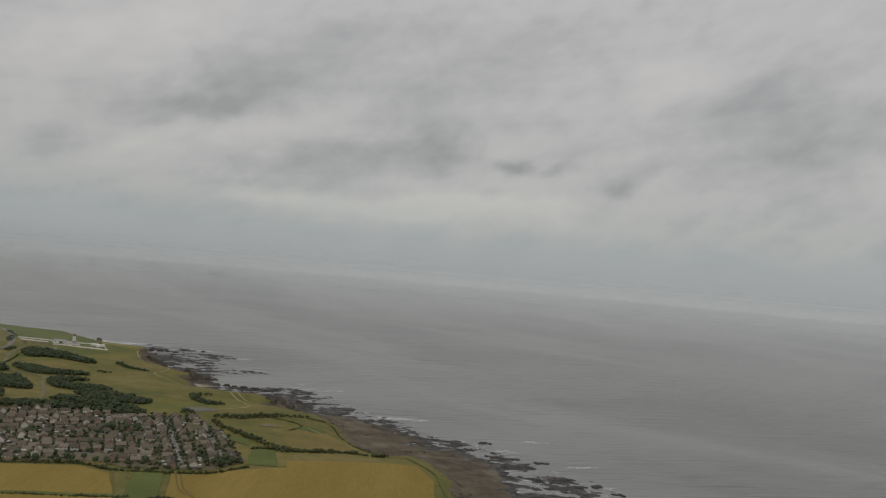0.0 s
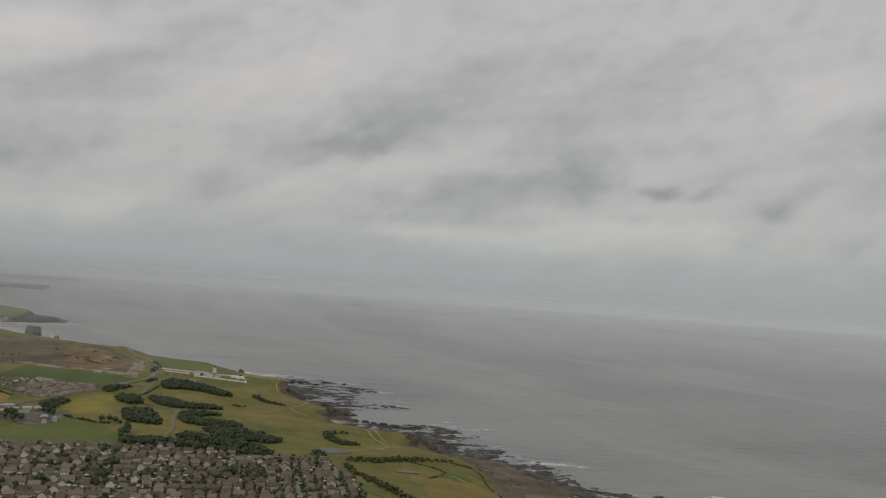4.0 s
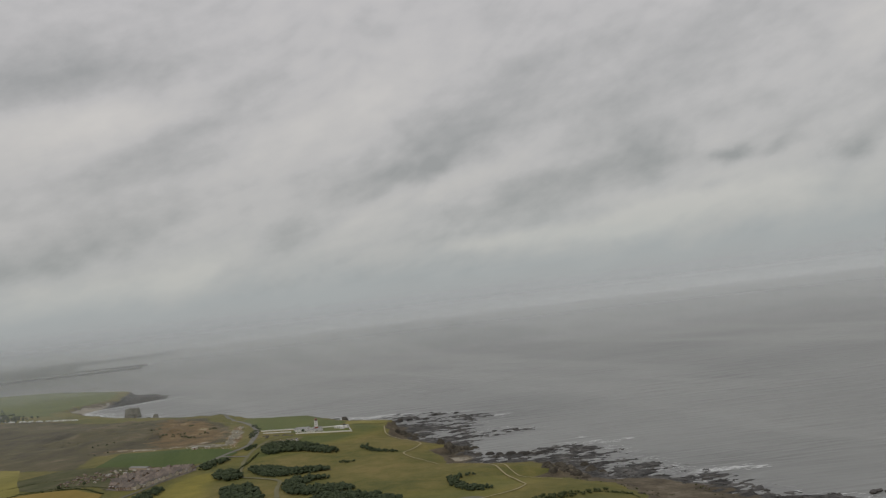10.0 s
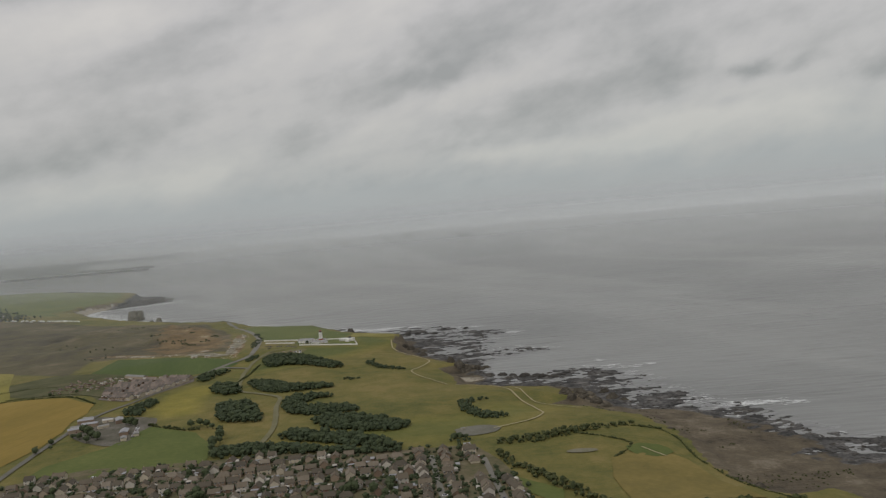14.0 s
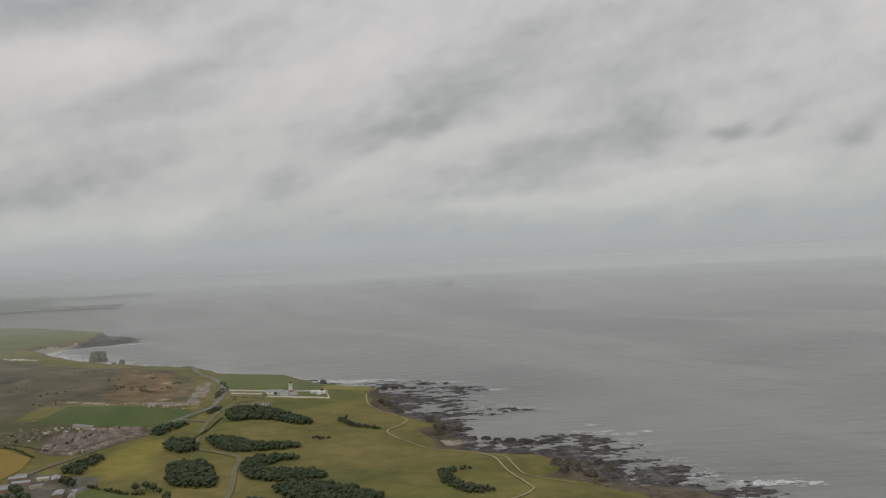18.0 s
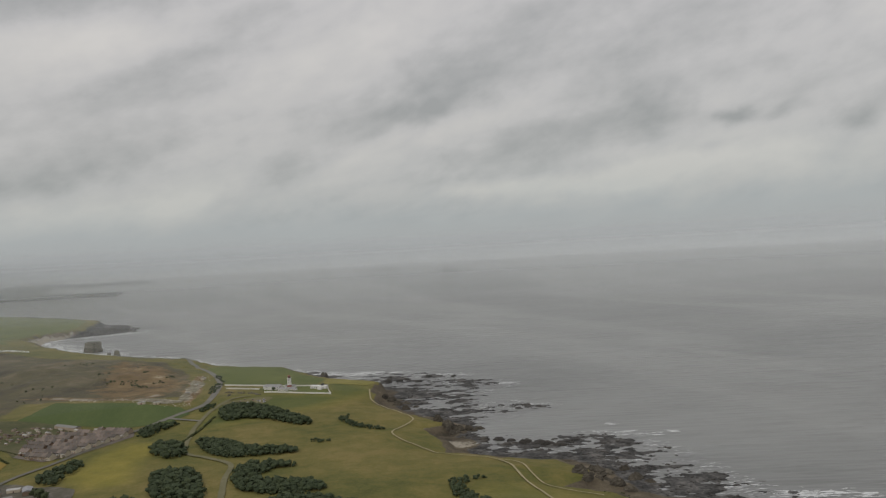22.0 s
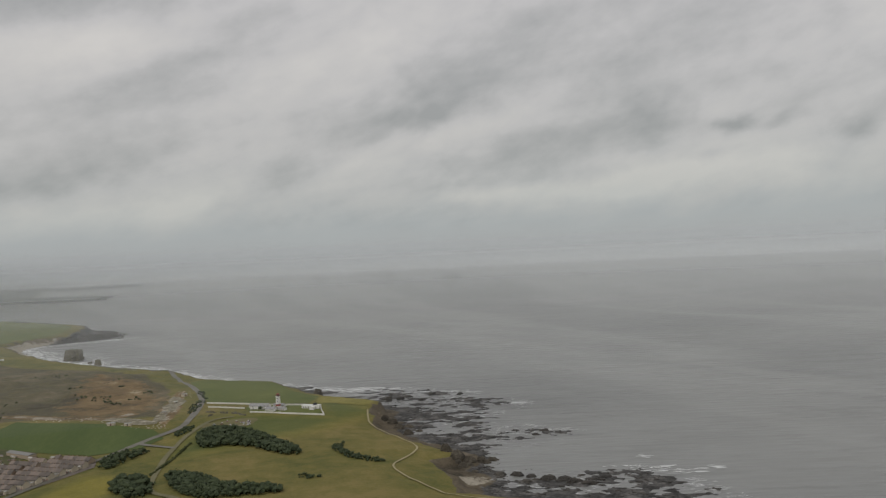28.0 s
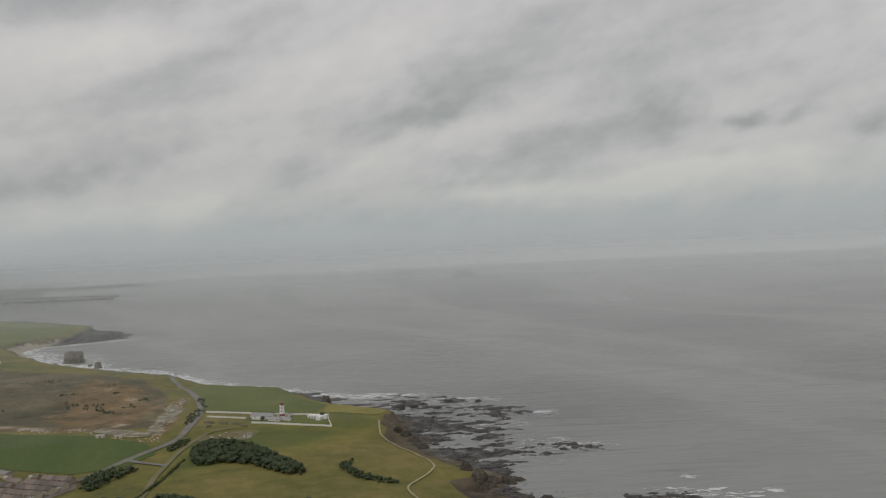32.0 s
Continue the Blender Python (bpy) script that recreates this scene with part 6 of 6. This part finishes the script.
def pier(name, a, b, label, head):
    t = tagged(new(name), label, "pier", "harbour piers")
    n = 26
    bm = bmesh.new()
    for k in range(n):
        p = Vector(a).lerp(Vector(b), k / n)
        q = Vector(a).lerp(Vector(b), (k + 1) / n)
        dx, dy = (q - p).normalized()
        ring = []
        for c in (p, q):
            for side, z in ((-10, -2), (10, -2), (8, 18), (-8, 18)):
                X, Y, Z = far(c.x - dy * side, c.y + dx * side, float(z))
                ring.append(bm.verts.new((float(X), float(Y), float(Z))))
        for f in ((0, 1, 5, 4), (1, 2, 6, 5), (2, 3, 7, 6), (3, 0, 4, 7)):
            bm.faces.new([ring[i] for i in f])
    part("breakwater", bm, FAR_PIER, t)
    if head:
        X, Y, Z, s = far_at(*b)
        bm = bmesh.new()
        bmesh.ops.create_cone(bm, cap_ends=True, segments=12, radius1=5, radius2=3.4, depth=22, matrix=Matrix.Translation((0, 0, 14)))
        part("pier_light", bm, FAR_PIER, t, m=Matrix.Translation((X, Y, Z)) @ Matrix.Diagonal((s, s, s, 1)))
    return t


pier("harbour_pier", (-5272, 7400), (-3199, 6373), "long grey stone breakwater far across the bay", True)
pier("harbour_pier", (-4275, 5640), (-2883, 5590), "low grey stone breakwater ending in open water", True)

r = random.Random(51)
vs, fs = [], []
town_rim = np.array([(-16700, 16100), (-7400, 9460), (-5600, 8060), (-5400, 8340), (-5220, 8700), (-6900, 11730), (-10300, 18300), (-22000, 24000)], float)
for k in range(2600):
    x, y = r.uniform(-15000, -5300), r.uniform(8000, 17500)
    if reach(town_rim, np.array([x]), np.array([y]))[0] < 40:
        continue
    w, d, h = r.uniform(25, 90), r.uniform(20, 60), r.choice((8, 10, 12, 14, 22))
    a = r.uniform(0, 3.14)
    c, s = math.cos(a), math.sin(a)
    n = len(vs)
    for z in (0, h):
        for u, v in ((-w, -d), (w, -d), (w, d), (-w, d)):
            X, Y, Z = far(x + (u * c - v * s) / 2, y + (u * s + v * c) / 2, 18.0 + z)
            vs.append((float(X), float(Y), float(Z)))
    fs += [[n + i for i in f] for f in ((4, 5, 6, 7), (0, 1, 5, 4), (1, 2, 6, 5), (2, 3, 7, 6), (3, 0, 4, 7))]
tagged(mesh_of("far_town", vs, fs, FAR_HOUSES), "hazy grey town across the bay", "town", kind="stuff")
# the hills behind it
pts, vs, fs = 60, [], []
for k in range(pts + 1):
    b = radians(-62 + 39 * k / pts)
    x, y = MID[0] + math.sin(b) * 15000, MID[1] + math.cos(b) * 15000
    h = 3 + 36 * ease(1 - k / pts) + 6 * float(waver(np.array(x), np.array(y), 900, 61))
    for z in (-5, float(h)):
        X, Y, Z = far(x, y, z)
        vs.append((float(X), float(Y), float(Z)))
    X, Y, Z = far(x * 1.3, y * 1.3, float(h) * 0.9)
    vs.append((float(X), float(Y), float(Z)))
    if k:
        n = 3 * k
        fs += [[n - 3, n, n + 1, n - 2], [n - 2, n + 1, n + 2, n - 1]]
tagged(mesh_of("backdrop_far_coast", vs, fs, FAR_GREY, True), "low misty coast on the horizon", "coast", kind="structure")


def ship(length, label, x, y, turn, bridge_aft=True):
    t = tagged(new("ship"), label, "ship", "ships at anchor")
    X, Y, Z, s = far_at(x, y)
    bm = bmesh.new()
    h = length * 0.15
    b = length * 0.075
    cols = [(-0.5, 0.75, 1.0), (-0.42, 1, 0.95), (0.3, 1, 0.95), (0.42, 0.75, 1.05), (0.5, 0.02, 1.25)]
    prev = None
    for u, wd, hh in cols:
        ring = [bm.verts.new((u * length, sgn * wd * b, z)) for sgn, z in ((-0.8, -1), (0.8, -1), (1, h * hh), (-1, h * hh))]
        if prev:
            for i in range(4):
                bm.faces.new((prev[i], prev[(i + 1) % 4], ring[(i + 1) % 4], ring[i]))
        else:
            bm.faces.new(ring)
        prev = ring
    bm.faces.new(prev)
    part("hull", bm, HULL, t)
    bx = -0.38 * length if bridge_aft else 0.3 * length
    part("superstructure", box(boxed(bx - 0.05 * length, bx + 0.05 * length, -b * 0.8, b * 0.8, h, h + 0.10 * length), bx, bx + 0.04 * length, -b, b, h + 0.10 * length, h + 0.12 * length), SHIP_WHITE, t)
    part("funnel", boxed(bx - 0.045 * length, bx - 0.02 * length, -b * 0.25, b * 0.25, h + 0.10 * length, h + 0.15 * length), HULL, t)
    for u in (-0.1, 0.15, 0.36):
        part("mast", boxed(u * length - 0.5, u * length + 0.5, -0.5, 0.5, h * 0.9, h + 0.05 * length), HULL, t)
    t.matrix_basis = Matrix.Translation((X, Y, Z)) @ pose(0, 0, 0, 0, 0, turn) @ Matrix.Diagonal((s, s, s, 1))
    return t


ship(205, "long low dark tanker lying at anchor", -230, 9477, 4)
ship(140, "grey coaster lying at anchor", -2440, 12121, 5)
ship(185, "pale cargo ship lying at anchor", -1540, 13748, -3)
ship(80, "small grey vessel at anchor", -2821, 11086, 10, False)

# far housing inland, and a row of caravans
r = random.Random(71)
vs, fs = [], []
for k in range(420):
    u, v = r.random(), r.random()
    x = -1150 - 950 * u + 60 * r.uniform(-1, 1)
    y = 870 + 860 * u + 230 * (v - 0.35) * (0.4 + u)
    z = ground_z(x, y)
    w, d, e, rg = r.uniform(8, 16), 8, r.choice((3, 5, 5.5)), 0
    rg = e + 3
    a = r.choice((0.6, 2.2)) + r.uniform(-0.1, 0.1)
    c, s = math.cos(a), math.sin(a)
    n = len(vs)
    for px_, py_, pz_ in ((-w, -d, -2), (w, -d, -2), (w, d, -2), (-w, d, -2), (-w, -d, e), (w, -d, e), (w, d, e), (-w, d, e), (-w, 0, rg), (w, 0, rg)):
        X, Y, Z = far(x + (px_ * c - py_ * s) / 2, y + (px_ * s + py_ * c) / 2, z + pz_)
        vs.append((float(X), float(Y), float(Z)))
    fs += [[n + i for i in f] for f in ((0, 1, 5, 4), (2, 3, 7, 6), (1, 2, 6, 9, 5), (3, 0, 4, 8, 7), (4, 5, 9, 8), (6, 7, 8, 9))]
tagged(mesh_of("far_housing", vs, fs, island_paint("far_houses", [(0.0, (0.09, 0.08, 0.075)), (0.6, (0.14, 0.125, 0.115)), (0.92, (0.22, 0.2, 0.185)), (1.0, (0.42, 0.41, 0.39))], 0.9, False)), "brown and grey houses of a distant suburb", "suburb", kind="stuff")


def caravan():
    t = tagged(new("caravan"), "white static caravan on grass", "caravan", "row of caravans")
    part("body", boxed(-5, 5, -1.8, 1.8, 0.4, 3.0, bev=0.25), WHITE_TRIM, t)
    for k in range(3):
        part("window", boxed(-4 + 3 * k, -2.4 + 3 * k, -1.84, -1.8, 1.4, 2.3), DARK_GLASS, t)
    part("skirt", boxed(-4.6, 4.6, -1.6, 1.6, -0.3, 0.4), FLAT_GREY, t)
    return t


VANS = Stamp(caravan(), "row of caravans")
for k in range(18):
    u = k / 17
    VANS.put(-1100 + 230 * u + 5 * math.sin(k * 3.7), 872 - 100 * u + 8 * math.sin(k * 2.1), -25 + 25 * math.sin(k), size=0.95 + 0.15 * math.sin(k * 1.3))
for k in range(6):
    VANS.put(-900 + 14 * k, 790 - 6 * k, -30)
sheet("field_pond", [(357 + 13 * math.cos(k * 0.52), -624 + 4.6 * math.sin(k * 0.52) + 2 * math.cos(k * 0.52)) for k in range(12)], two_scale("dry_pond", (0.14, 0.135, 0.085), (0.185, 0.172, 0.12), (0.235, 0.215, 0.16), 0.05, 0.3), L + 0.2, "pale dried-out pond bed", "pond", 6, False, 0.8)
ribbon("path_oval", [(405, -612), (412, -622), (420, -634)], 1.6, DIRT_PATH, L + 0.5, "pale short path on the green oval", "path")

# transparent sheets added to imitate haze and lighten the far sea
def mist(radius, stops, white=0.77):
    """A standing transparent sheet that imitates haze: its opacity at heights over the sea."""
    m, nt, p = material("haze_veil", 1.0, 0.0)
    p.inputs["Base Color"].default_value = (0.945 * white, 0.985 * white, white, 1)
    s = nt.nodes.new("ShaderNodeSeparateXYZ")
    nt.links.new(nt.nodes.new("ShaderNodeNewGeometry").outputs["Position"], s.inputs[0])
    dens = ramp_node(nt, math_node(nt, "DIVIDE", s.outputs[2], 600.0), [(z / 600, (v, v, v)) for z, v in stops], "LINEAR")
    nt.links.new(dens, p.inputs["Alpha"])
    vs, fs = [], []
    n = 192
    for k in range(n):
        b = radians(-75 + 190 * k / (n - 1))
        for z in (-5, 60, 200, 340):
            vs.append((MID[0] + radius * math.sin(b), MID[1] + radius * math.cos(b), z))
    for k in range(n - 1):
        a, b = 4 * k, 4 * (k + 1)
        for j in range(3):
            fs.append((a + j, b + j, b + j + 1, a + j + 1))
    return tagged(mesh_of("backdrop_haze_veil", vs, fs, m, True), "transparent sheet that imitates haze over the sea horizon", "mist", kind="structure")


for radius, share in HAZE_VEILS:
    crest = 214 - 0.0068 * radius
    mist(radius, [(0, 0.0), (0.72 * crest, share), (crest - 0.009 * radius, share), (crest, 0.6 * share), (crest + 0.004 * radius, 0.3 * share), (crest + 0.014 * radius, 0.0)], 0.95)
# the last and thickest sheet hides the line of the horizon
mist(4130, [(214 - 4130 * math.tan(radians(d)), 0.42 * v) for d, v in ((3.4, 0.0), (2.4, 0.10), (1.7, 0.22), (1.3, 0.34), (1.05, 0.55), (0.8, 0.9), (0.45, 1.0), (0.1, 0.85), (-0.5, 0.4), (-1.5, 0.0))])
mist(4318, [(214 - 4318 * math.tan(radians(d)), FAR_HAZE_VEIL * v) for d, v in ((1.0, 0.05), (0.8, 0.65), (0.6, 0.97), (0.45, 1.0), (0.1, 0.7), (-0.4, 0.3), (-1.2, 0.0))])

r = random.Random(72)
belt = []
for k in range(420):
    u = r.random() * 0.5
    belt.append((-1090 - 950 * u + 60 * r.uniform(-1, 1), 870 + 860 * u + 260 * (r.random() - 0.45) * (0.4 + u), r.uniform(0.8, 1.6)))
plant("suburb_trees", belt, CROWNS, LEAF, "dark trees among the distant houses", "trees", "stuff", 73)
